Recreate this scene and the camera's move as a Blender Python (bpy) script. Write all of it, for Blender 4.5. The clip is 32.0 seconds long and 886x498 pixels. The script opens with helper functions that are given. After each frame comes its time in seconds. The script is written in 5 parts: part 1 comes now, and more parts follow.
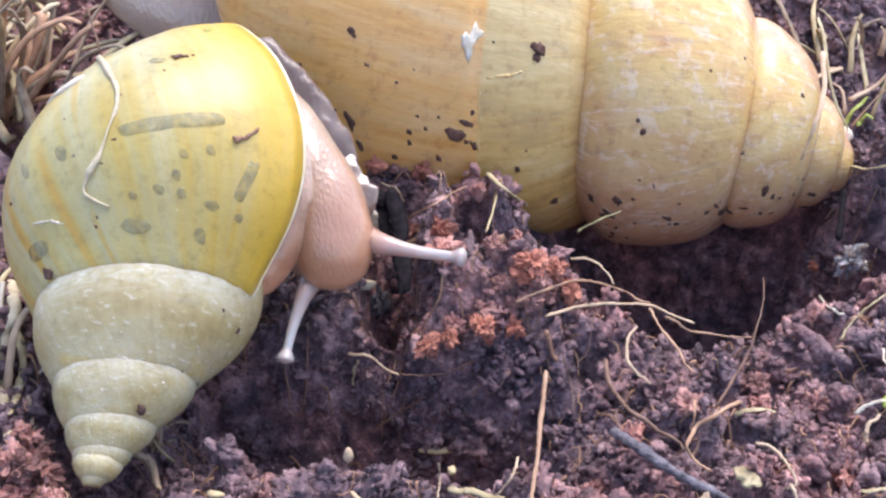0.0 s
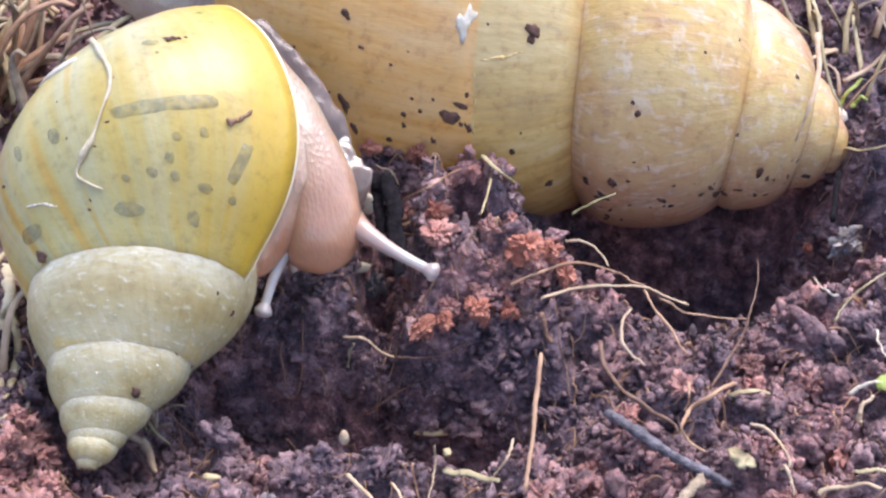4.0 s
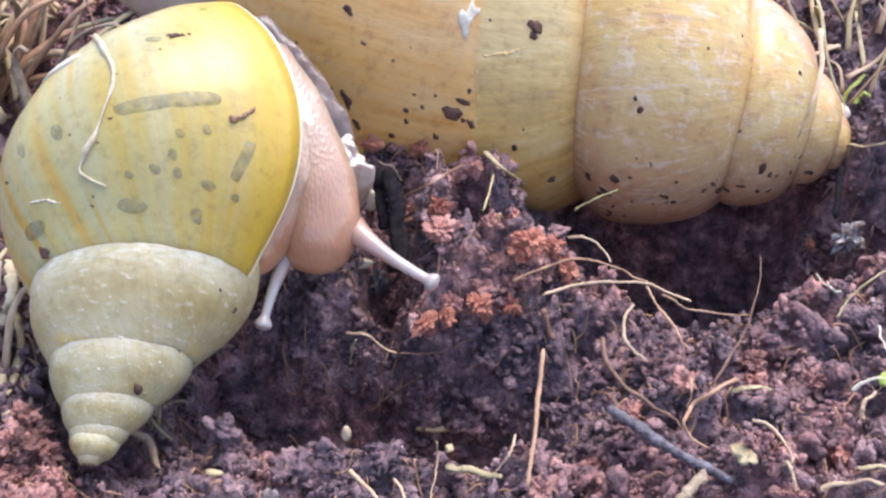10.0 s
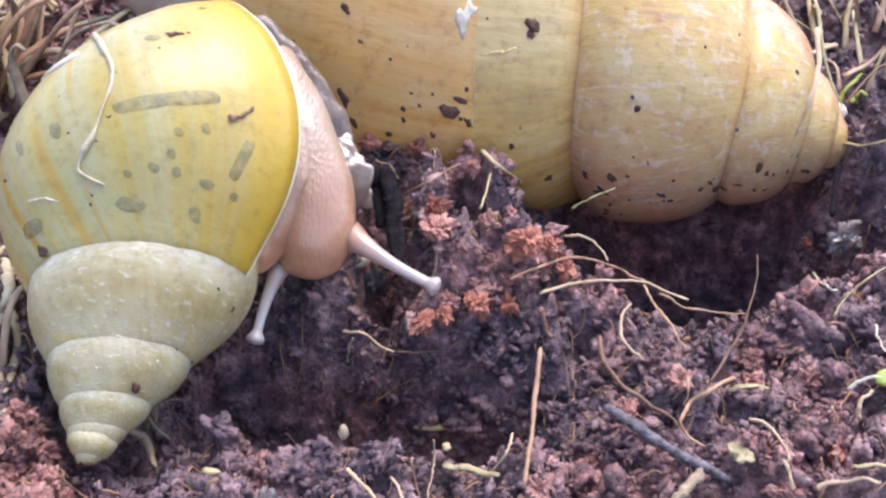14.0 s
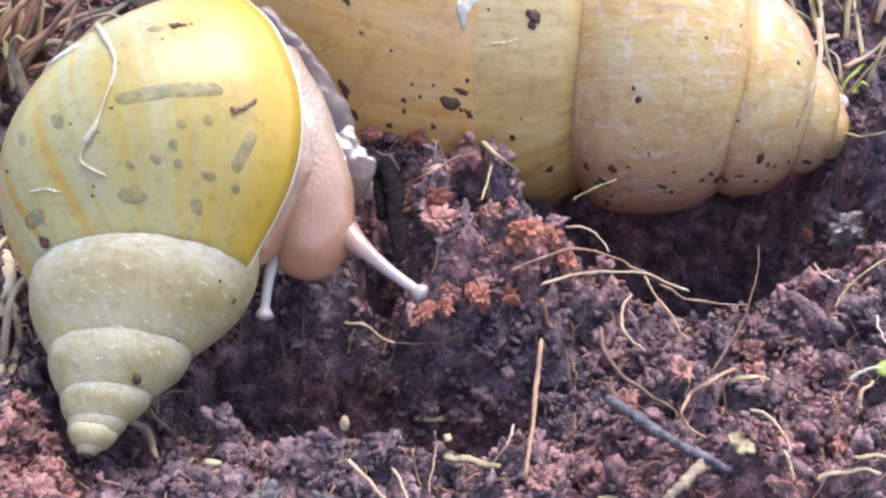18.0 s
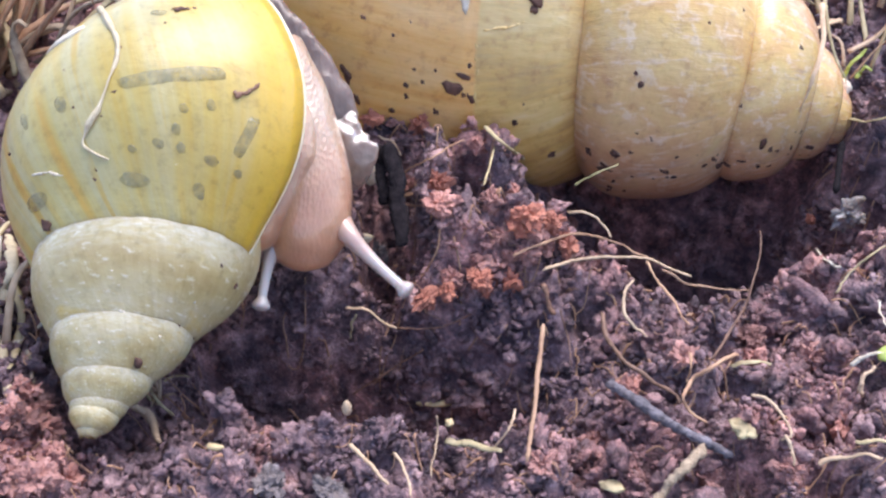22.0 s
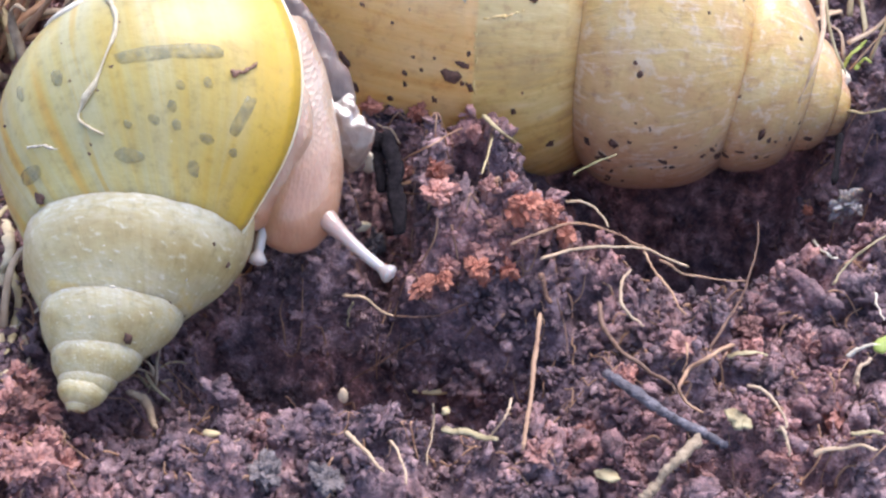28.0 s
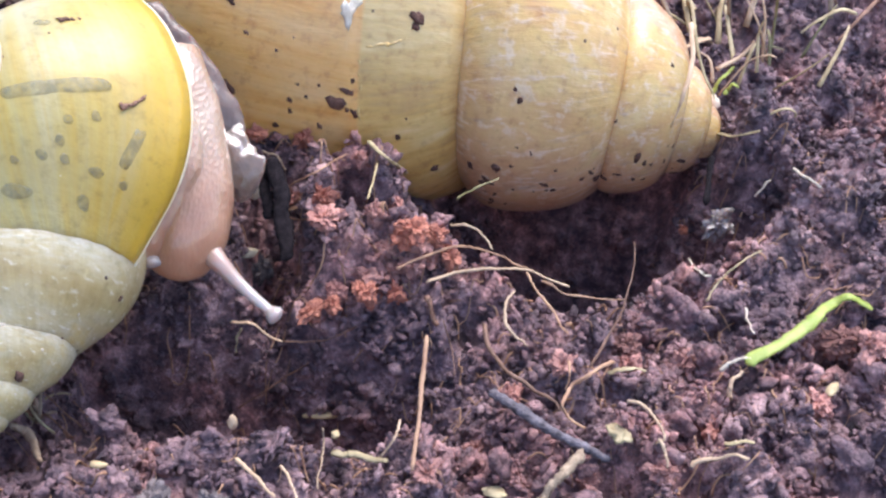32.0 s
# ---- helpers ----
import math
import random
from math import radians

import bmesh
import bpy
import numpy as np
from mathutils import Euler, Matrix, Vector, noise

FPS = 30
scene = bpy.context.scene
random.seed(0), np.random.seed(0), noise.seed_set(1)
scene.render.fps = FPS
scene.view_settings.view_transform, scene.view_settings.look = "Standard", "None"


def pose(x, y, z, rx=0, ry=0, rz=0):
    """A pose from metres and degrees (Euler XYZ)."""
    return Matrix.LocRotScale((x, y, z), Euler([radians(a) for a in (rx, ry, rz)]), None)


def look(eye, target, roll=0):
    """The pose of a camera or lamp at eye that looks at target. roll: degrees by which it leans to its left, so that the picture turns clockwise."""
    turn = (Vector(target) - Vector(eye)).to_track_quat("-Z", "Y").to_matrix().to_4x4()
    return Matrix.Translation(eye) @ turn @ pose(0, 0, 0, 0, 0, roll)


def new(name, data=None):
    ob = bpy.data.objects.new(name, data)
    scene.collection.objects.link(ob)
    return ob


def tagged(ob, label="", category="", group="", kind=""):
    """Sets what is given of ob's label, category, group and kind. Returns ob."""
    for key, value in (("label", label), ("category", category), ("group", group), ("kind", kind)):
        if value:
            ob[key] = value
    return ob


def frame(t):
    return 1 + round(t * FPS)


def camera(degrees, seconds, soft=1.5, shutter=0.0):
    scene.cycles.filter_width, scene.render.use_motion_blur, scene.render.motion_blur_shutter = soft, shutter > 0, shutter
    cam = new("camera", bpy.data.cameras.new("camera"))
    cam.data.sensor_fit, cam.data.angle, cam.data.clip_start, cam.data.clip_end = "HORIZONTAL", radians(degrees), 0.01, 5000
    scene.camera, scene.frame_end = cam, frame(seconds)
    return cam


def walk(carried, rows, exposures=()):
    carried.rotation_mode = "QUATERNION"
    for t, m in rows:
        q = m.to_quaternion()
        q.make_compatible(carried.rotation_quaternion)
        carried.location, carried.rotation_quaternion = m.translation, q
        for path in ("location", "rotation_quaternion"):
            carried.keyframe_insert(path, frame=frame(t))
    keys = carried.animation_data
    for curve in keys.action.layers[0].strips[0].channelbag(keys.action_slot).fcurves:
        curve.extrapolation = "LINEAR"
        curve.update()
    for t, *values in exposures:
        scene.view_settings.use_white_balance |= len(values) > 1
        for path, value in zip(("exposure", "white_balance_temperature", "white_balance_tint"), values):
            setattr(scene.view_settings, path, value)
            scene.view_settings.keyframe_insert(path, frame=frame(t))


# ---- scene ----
cam = camera(42.0, 32.0, soft=2.4)
walk(cam, [
    (0.0, pose(0.00000, -0.09614, 0.07511, 53.095, 0.074, 0.299)),
    (0.5, pose(0.00000, -0.09614, 0.07511, 52.632, 0.140, 0.240)),
    (1.0, pose(0.00000, -0.09614, 0.07511, 52.363, 0.134, 0.241)),
    (1.5, pose(0.00000, -0.09614, 0.07511, 52.266, 0.134, 0.195)),
    (2.0, pose(0.00000, -0.09614, 0.07511, 52.308, 0.083, 0.216)),
    (2.5, pose(0.00000, -0.09614, 0.07511, 52.418, 0.110, 0.172)),
    (3.0, pose(0.00000, -0.09614, 0.07511, 52.447, 0.096, 0.086)),
    (3.5, pose(0.00000, -0.09614, 0.07511, 52.353, 0.035, 0.005)),
    (5.5, pose(0.00000, -0.09614, 0.07511, 52.062, 0.085, 0.007)),
    (6.0, pose(0.00000, -0.09614, 0.07511, 52.062, 0.068, 0.034)),
    (6.5, pose(0.00000, -0.09614, 0.07511, 52.058, 0.104, 0.004)),
    (7.0, pose(0.00000, -0.09614, 0.07511, 52.007, 0.007, -0.040)),
    (7.5, pose(0.00000, -0.09614, 0.07511, 51.945, 0.021, -0.092)),
    (8.0, pose(0.00000, -0.09614, 0.07511, 51.910, 0.074, -0.082)),
    (8.5, pose(0.00000, -0.09614, 0.07511, 51.925, 0.096, -0.047)),
    (9.0, pose(0.00000, -0.09614, 0.07511, 51.952, 0.064, 0.055)),
    (9.5, pose(0.00000, -0.09614, 0.07511, 51.997, 0.081, 0.091)),
    (10.0, pose(0.00000, -0.09614, 0.07511, 52.040, 0.100, 0.103)),
    (10.5, pose(0.00000, -0.09614, 0.07511, 52.161, 0.136, 0.093)),
    (11.0, pose(0.00000, -0.09614, 0.07511, 52.221, 0.107, 0.079)),
    (11.5, pose(0.00000, -0.09614, 0.07511, 52.211, 0.062, 0.062)),
    (12.0, pose(0.00000, -0.09614, 0.07511, 52.129, 0.023, 0.075)),
    (12.5, pose(0.00000, -0.09614, 0.07511, 52.046, 0.002, -0.002)),
    (13.0, pose(0.00000, -0.09614, 0.07511, 52.000, -0.000, 0.000)),
    (13.5, pose(0.00000, -0.09614, 0.07511, 52.000, -0.000, 0.000)),
    (14.0, pose(0.00000, -0.09614, 0.07511, 51.966, -0.008, 0.007)),
    (14.5, pose(0.00000, -0.09614, 0.07511, 51.928, -0.020, 0.018)),
    (16.5, pose(0.00000, -0.09614, 0.07511, 51.874, 0.059, 0.097)),
    (17.0, pose(0.00000, -0.09614, 0.07511, 51.830, 0.047, 0.062)),
    (17.5, pose(0.00000, -0.09614, 0.07511, 51.615, 0.043, 0.064)),
    (18.0, pose(0.00000, -0.09614, 0.07511, 51.540, 0.061, 0.013)),
    (18.5, pose(0.00000, -0.09614, 0.07511, 51.539, 0.050, 0.013)),
    (19.0, pose(0.00000, -0.09614, 0.07511, 51.453, 0.037, 0.016)),
    (19.5, pose(0.00000, -0.09614, 0.07511, 51.450, 0.045, 0.014)),
    (20.0, pose(0.00000, -0.09614, 0.07511, 51.249, 0.004, 0.046)),
    (20.5, pose(0.00000, -0.09614, 0.07511, 50.525, 0.133, -0.013)),
    (21.0, pose(0.00000, -0.09614, 0.07511, 50.736, 0.101, 0.100)),
    (21.5, pose(0.00000, -0.09614, 0.07511, 50.854, 0.083, 0.137)),
    (22.0, pose(0.00000, -0.09614, 0.07511, 50.802, 0.096, 0.113)),
    (22.5, pose(0.00000, -0.09614, 0.07511, 50.678, 0.080, 0.095)),
    (23.0, pose(0.00000, -0.09614, 0.07511, 50.696, 0.147, 0.066)),
    (23.5, pose(0.00000, -0.09614, 0.07511, 50.791, 0.109, 0.094)),
    (24.0, pose(0.00000, -0.09614, 0.07511, 50.978, 0.079, 0.130)),
    (24.5, pose(0.00000, -0.09614, 0.07511, 51.132, 0.045, 0.138)),
    (25.0, pose(0.00000, -0.09614, 0.07511, 51.244, 0.092, 0.126)),
    (25.5, pose(0.00000, -0.09614, 0.07511, 51.061, 0.068, 0.089)),
    (26.0, pose(0.00000, -0.09614, 0.07511, 50.846, 0.086, 0.008)),
    (26.5, pose(0.00000, -0.09614, 0.07511, 50.405, -0.132, -0.117)),
    (28.5, pose(0.00000, -0.09614, 0.07511, 50.222, -0.363, 0.382)),
    (29.0, pose(0.00000, -0.09614, 0.07511, 51.121, -0.209, 0.289)),
    (29.5, pose(0.00000, -0.09614, 0.07511, 51.129, -0.180, -0.049)),
    (30.0, pose(0.00000, -0.09614, 0.07511, 50.655, -0.159, -0.270)),
    (30.5, pose(0.00000, -0.09614, 0.07511, 50.192, -0.137, -0.337)),
    (31.0, pose(0.00000, -0.09614, 0.07511, 49.689, -0.232, -0.673)),
    (31.5, pose(0.00041, -0.09551, 0.07317, 49.363, -1.317, -2.099)),
    (32.0, pose(0.00015, -0.09735, 0.07650, 51.410, -3.054, -4.587)),
], exposures=((0.0, 1.56, 6350, 16), (32.0, 1.56, 6350, 16)))

# ---- daylight: a soft bright window side behind the snails, open sky all round ----
world = bpy.data.worlds.new("world")
scene.world = world
world.use_nodes = True
sky = world.node_tree.nodes.new("ShaderNodeTexSky")
sky.sky_type, sky.sun_disc = "NISHITA", False
sky.sun_elevation, sky.sun_rotation = radians(65), radians(34)
world.node_tree.links.new(sky.outputs[0], world.node_tree.nodes["Background"].inputs[0])
world.node_tree.nodes["Background"].inputs[1].default_value = 0.135
sun = new("sun", bpy.data.lights.new("sun", "SUN"))
sun.data.energy, sun.data.angle, sun.data.color = 1.65, radians(46), (1.0, 0.96, 0.90)
sun.matrix_basis = look((0.28, 0.42, 1.1), (0, 0, 0))


# ---- materials ----
def material(name, roughness=0.6, metallic=0.0, subsurface=0.0, radius=(0.6, 0.35, 0.2), coat=0.0, specular=0.5):
    m = bpy.data.materials.new(name)
    m.use_nodes = True
    b = m.node_tree.nodes["Principled BSDF"]
    b.inputs["Roughness"].default_value, b.inputs["Metallic"].default_value = roughness, metallic
    b.inputs["Subsurface Weight"].default_value, b.inputs["Subsurface Scale"].default_value = subsurface, 0.004
    b.inputs["Subsurface Radius"].default_value = radius
    b.inputs["Coat Weight"].default_value, b.inputs["Coat Roughness"].default_value = coat, 0.12
    b.inputs["Specular IOR Level"].default_value = specular
    return m, m.node_tree, b


def node(tree, kind, **settings):
    n = tree.nodes.new("ShaderNode" + kind)
    for key, value in settings.items():
        n.inputs[key].default_value = value
    return n


def ramp(tree, source, *stops):
    n = tree.nodes.new("ShaderNodeValToRGB")
    while len(n.color_ramp.elements) < len(stops):
        n.color_ramp.elements.new(0.5)
    for e, (at, colour) in zip(n.color_ramp.elements, stops):
        e.position, e.color = at, (*colour, 1)
    tree.links.new(source, n.inputs[0])
    return n.outputs[0]


def mixed(tree, factor, a, b, blend="MIX"):
    n = tree.nodes.new("ShaderNodeMix")
    n.data_type, n.blend_type = "RGBA", blend
    for socket, value in ((n.inputs[0], factor), (n.inputs[6], a), (n.inputs[7], b)):
        if isinstance(value, (int, float)):
            socket.default_value = value
        elif isinstance(value, tuple):
            socket.default_value = (*value, 1)
        else:
            tree.links.new(value, socket)
    return n.outputs[2]


def scaled(tree, source, scale, offset=(0, 0, 0)):
    n = node(tree, "Mapping", Scale=scale, Location=offset)
    tree.links.new(source, n.inputs[0])
    return n.outputs[0]


def grain(tree, coords, scale, detail=4.0, rough=0.55):
    n = node(tree, "TexNoise", Scale=scale, Detail=detail, Roughness=rough)
    tree.links.new(coords, n.inputs["Vector"])
    return n.outputs[0]


def relief(tree, bsdf, height, strength, distance):
    n = node(tree, "Bump", Strength=strength, Distance=distance)
    tree.links.new(height, n.inputs["Height"])
    tree.links.new(n.outputs[0], bsdf.inputs["Normal"])


def plain(name, dark, light, scale, roughness=0.6, bump=0.3, distance=0.0002, **more):
    """A material of two tones mixed by noise in the thing's own metres, and a tone of its own for each object."""
    m, tree, b = material(name, roughness, **more)
    coords = node(tree, "TexCoord").outputs["Object"]
    g = grain(tree, coords, scale)
    tone = ramp(tree, g, (0.3, dark), (0.7, light))
    info = node(tree, "ObjectInfo").outputs["Random"]
    varied = ramp(tree, info, (0.0, (0.75, 0.75, 0.75)), (1.0, (1.15, 1.1, 1.05)))
    tree.links.new(mixed(tree, 1.0, tone, varied, "MULTIPLY"), b.inputs["Base Color"])
    relief(tree, b, grain(tree, coords, scale * 4), bump, distance)
    return m


def shell_material(name, body_stops, old_stops, change, lip_band, streak, lift):
    """Shell: growth lines run from suture to base; colours change with the whorl's age (u, in turns before the lip)."""
    m, tree, b = material(name, 0.4, subsurface=0.3, radius=(0.8, 0.65, 0.3), coat=0.55, specular=0.35)
    b.inputs["Coat Roughness"].default_value = 0.27
    uv = node(tree, "TexCoord").outputs["UV"]
    split = node(tree, "SeparateXYZ")
    tree.links.new(uv, split.inputs[0])
    broad = grain(tree, scaled(tree, uv, (260, 0.8, 1)), 1.0, 3.0, 0.55)
    fine = grain(tree, scaled(tree, uv, (900, 1.5, 1)), 1.0, 3.0, 0.6)
    blotch = grain(tree, scaled(tree, uv, (75, 4, 1), (3, 1, 0)), 1.0, 3.0, 0.6)
    young = ramp(tree, broad, *body_stops)
    old = ramp(tree, blotch, *old_stops)
    fleck = grain(tree, scaled(tree, uv, (420, 30, 1), (1, 7, 0)), 1.0, 3.0, 0.6)
    old = mixed(tree, ramp(tree, fleck, (0.58, (0, 0, 0)), (0.72, (0.7, 0.7, 0.7))), old, (0.80, 0.76, 0.60))
    scratch = grain(tree, scaled(tree, uv, (900, 9, 1), (5, 2, 0)), 1.0, 3.0, 0.6)
    old = mixed(tree, ramp(tree, scratch, (0.64, (0, 0, 0)), (0.74, (0.4, 0.4, 0.4))), old, (0.40, 0.30, 0.16))
    gold = grain(tree, scaled(tree, uv, (26, 2.2, 1), (8, 4, 0)), 1.0, 2.0, 0.5)
    young = mixed(tree, ramp(tree, gold, (0.48, (0, 0, 0)), (0.66, (0.4, 0.4, 0.4))), young, (0.54, 0.34, 0.07))
    old = mixed(tree, ramp(tree, gold, (0.40, (0, 0, 0)), (0.62, (0.2, 0.2, 0.2))), old, (0.60, 0.45, 0.18))
    colour = mixed(tree, ramp(tree, split.outputs[0], *change), young, old)
    colour = mixed(tree, 0.5, colour, ramp(tree, fine, (0.35, streak), (0.65, (1, 1, 1))), "MULTIPLY")
    colour = mixed(tree, ramp(tree, split.outputs[0], *lip_band), colour, (0.72, 0.41, 0.04))
    tree.links.new(ramp(tree, blotch, (0.3, (0.34,) * 3), (0.7, (0.52,) * 3)), b.inputs["Roughness"])
    pits = grain(tree, scaled(tree, uv, (520, 60, 1), (2, 3, 0)), 1.0, 2.0, 0.6)
    edge = mixed(tree, 1.0, ramp(tree, split.outputs[1], (0.36, (0, 0, 0)), (0.47, (1, 1, 1))), ramp(tree, pits, (0.40, (0.15, 0.15, 0.15)), (0.62, (0.55, 0.55, 0.55))), "MULTIPLY")
    edge = mixed(tree, 1.0, edge, ramp(tree, split.outputs[0], (0.085, (0, 0, 0)), (0.1, (1, 1, 1))), "MULTIPLY")
    colour = mixed(tree, edge, colour, (0.62, 0.58, 0.43))              # whitish lime on the older whorl along the suture
    flaw = grain(tree, node(tree, "TexCoord").outputs["Object"], 850, 4, 0.65)
    colour = mixed(tree, 1.0, colour, ramp(tree, flaw, (0.30, (0.80, 0.80, 0.78)), (0.46, (1, 1, 1)), (0.64, (1.05, 1.06, 1.10))), "MULTIPLY")
    # whorl edge multiplied darker and browner beside the suture
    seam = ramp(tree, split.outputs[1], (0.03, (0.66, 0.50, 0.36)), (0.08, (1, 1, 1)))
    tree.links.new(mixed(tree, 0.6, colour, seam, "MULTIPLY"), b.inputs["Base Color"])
    relief(tree, b, mixed(tree, 0.5, mixed(tree, 0.4, fine, blotch), fleck), lift, 0.0004)
    return m


def large_shell_material():
    """The large shell: honey yellow last whorl, an olive yellow band with slanting streaks above its ledge, pinkish cream spire."""
    m, tree, b = material("tan_shell", 0.4, subsurface=0.25, radius=(0.80, 0.512, 0.291), coat=0.45, specular=0.4)
    b.inputs["Coat Roughness"].default_value = 0.2
    uv = node(tree, "TexCoord").outputs["UV"]
    split = node(tree, "SeparateXYZ")
    tree.links.new(uv, split.inputs[0])
    u, v = split.outputs[0], split.outputs[1]
    slant = node(tree, "Mapping", Rotation=(0, 0, 0.75))                 # streaks that run across the growth lines
    tree.links.new(scaled(tree, uv, (1800, 25, 1)), slant.inputs[0])
    oblique = grain(tree, scaled(tree, slant.outputs[0], (0.5, 0.09, 1)), 1.0, 4.0, 0.6)
    lines = grain(tree, scaled(tree, uv, (900, 1.6, 1)), 1.0, 4.0, 0.6)
    fine = grain(tree, scaled(tree, uv, (2600, 5, 1)), 1.0, 3.0, 0.6)
    cloud = grain(tree, scaled(tree, uv, (170, 4, 1), (3, 1, 0)), 1.0, 4.0, 0.6)
    strokes = grain(tree, scaled(tree, slant.outputs[0], (0.75, 0.2, 1), (1, 7, 0)), 1.0, 4.0, 0.65)
    blocks = grain(tree, scaled(tree, uv, (520, 14, 1), (4, 2, 0)), 1.0, 3.0, 0.6)
    honey = ramp(tree, lines, (0.30, (0.66, 0.298, 0.068)), (0.48, (0.73, 0.381, 0.121)), (0.62, (0.76, 0.437, 0.175)), (0.75, (0.78, 0.512, 0.262)))
    honey = mixed(tree, ramp(tree, cloud, (0.50, (0, 0, 0)), (0.70, (0.6, 0.6, 0.6))), honey, (0.72, 0.484, 0.262))
    olive = ramp(tree, oblique, (0.30, (0.44, 0.270, 0.107)), (0.46, (0.62, 0.381, 0.116)), (0.58, (0.69, 0.465, 0.184)), (0.72, (0.76, 0.577, 0.330)))
    olive = mixed(tree, ramp(tree, u, (0.012, (0.35, 0.35, 0.35)), (0.026, (0, 0, 0))), olive, (0.72, 0.595, 0.349))
    rose = ramp(tree, cloud, (0.30, (0.60, 0.294, 0.143)), (0.46, (0.69, 0.364, 0.179)), (0.60, (0.73, 0.415, 0.207)), (0.72, (0.73, 0.458, 0.191)))
    straw = ramp(tree, cloud, (0.34, (0.70, 0.398, 0.151)), (0.52, (0.74, 0.485, 0.159)), (0.70, (0.74, 0.537, 0.239)))
    one_turn = node(tree, "Math")
    one_turn.operation = "FRACT"
    ten = node(tree, "Math")
    ten.operation = "MULTIPLY"
    ten.inputs[1].default_value = 10.0
    tree.links.new(u, ten.inputs[0])
    tree.links.new(ten.outputs[0], one_turn.inputs[0])
    wavy = mixed(tree, 0.14, one_turn.outputs[0], blocks)
    # every spire whorl: straw yellow early in its turn, darker rose after
    spire = mixed(tree, ramp(tree, wavy, (0.15, (0.85, 0.85, 0.85)), (0.29, (0, 0, 0))), rose, straw)
    spire = mixed(tree, ramp(tree, strokes, (0.56, (0, 0, 0)), (0.66, (0.7, 0.7, 0.7))), spire, (0.84, 0.614, 0.427))
    spire = mixed(tree, ramp(tree, blocks, (0.56, (0, 0, 0)), (0.64, (0.5, 0.5, 0.5))), spire, (0.84, 0.660, 0.456))
    spire = mixed(tree, ramp(tree, oblique, (0.30, (0.55, 0.55, 0.55)), (0.42, (0, 0, 0))), spire, (0.48, 0.298, 0.223))
    edge = node(tree, "MapRange", **{"From Min": 0.30, "From Max": 0.274})  # the ledge where the last layer of shell ends
    tree.links.new(v, edge.inputs["Value"])
    last = mixed(tree, ramp(tree, edge.outputs[0], (0.40, (0, 0, 0)), (0.62, (1, 1, 1))), honey, olive)
    colour = mixed(tree, ramp(tree, u, (0.07, (0, 0, 0)), (0.09, (1, 1, 1))), last, spire)
    colour = mixed(tree, 0.3, colour, ramp(tree, fine, (0.35, (0.88, 0.763, 0.698)), (0.65, (1, 1, 1))), "MULTIPLY")
    flaw = grain(tree, node(tree, "TexCoord").outputs["Object"], 700, 4, 0.65)
    colour = mixed(tree, 1.0, colour, ramp(tree, flaw, (0.30, (0.80, 0.725, 0.737)), (0.46, (1, 1, 1)), (0.64, (1.05, 1.06, 1.10))), "MULTIPLY")
    # darker, browner tone over the first tenth from the suture
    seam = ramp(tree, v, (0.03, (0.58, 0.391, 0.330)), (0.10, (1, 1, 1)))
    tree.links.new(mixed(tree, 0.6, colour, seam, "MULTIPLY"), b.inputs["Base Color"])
    tree.links.new(ramp(tree, blocks, (0.3, (0.28,) * 3), (0.7, (0.5,) * 3)), b.inputs["Roughness"])
    relief(tree, b, mixed(tree, 0.5, mixed(tree, 0.85, fine, oblique), mixed(tree, 0.5, strokes, blocks)), 0.7, 0.0005)
    return m


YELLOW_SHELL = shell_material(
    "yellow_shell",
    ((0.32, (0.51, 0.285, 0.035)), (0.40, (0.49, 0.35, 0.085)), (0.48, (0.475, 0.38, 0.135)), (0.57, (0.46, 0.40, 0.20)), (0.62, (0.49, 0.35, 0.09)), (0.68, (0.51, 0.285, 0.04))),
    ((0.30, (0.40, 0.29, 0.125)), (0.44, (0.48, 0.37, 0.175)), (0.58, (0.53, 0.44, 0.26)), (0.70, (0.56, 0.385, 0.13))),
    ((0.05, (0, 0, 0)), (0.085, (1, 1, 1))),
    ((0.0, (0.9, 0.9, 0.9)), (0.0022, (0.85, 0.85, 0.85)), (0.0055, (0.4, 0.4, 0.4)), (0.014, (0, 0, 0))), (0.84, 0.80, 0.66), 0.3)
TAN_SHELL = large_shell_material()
LEDGE = plain("golden_ledge", (0.60, 0.38, 0.12), (0.76, 0.58, 0.28), 900, 0.35, 0.2)
LIP = plain("pale_lip", (0.70, 0.58, 0.34), (0.80, 0.72, 0.52), 600, 0.35, 0.2, subsurface=0.2)
CREAM = plain("cream_root", (0.52, 0.42, 0.26), (0.76, 0.66, 0.46), 900, 0.55, 0.5)
STAIN = plain("olive_stain", (0.17, 0.17, 0.11), (0.32, 0.32, 0.22), 900, 0.35, 0.1)
STAIN.node_tree.nodes["Principled BSDF"].inputs["Alpha"].default_value = 0.36
tree = STAIN.node_tree
blot = grain(tree, node(tree, "TexCoord").outputs["Object"], 1400, 3)
tree.links.new(ramp(tree, blot, (0.34, (0.18,) * 3), (0.62, (0.5,) * 3)), tree.nodes["Principled BSDF"].inputs["Alpha"])
DIRT = plain("dark_dirt", (0.07, 0.03, 0.022), (0.17, 0.085, 0.06), 1500, 0.8, 0.6)
FLAKE = plain("pale_flake", (0.62, 0.52, 0.38), (0.80, 0.74, 0.62), 900, 0.6, 0.4)


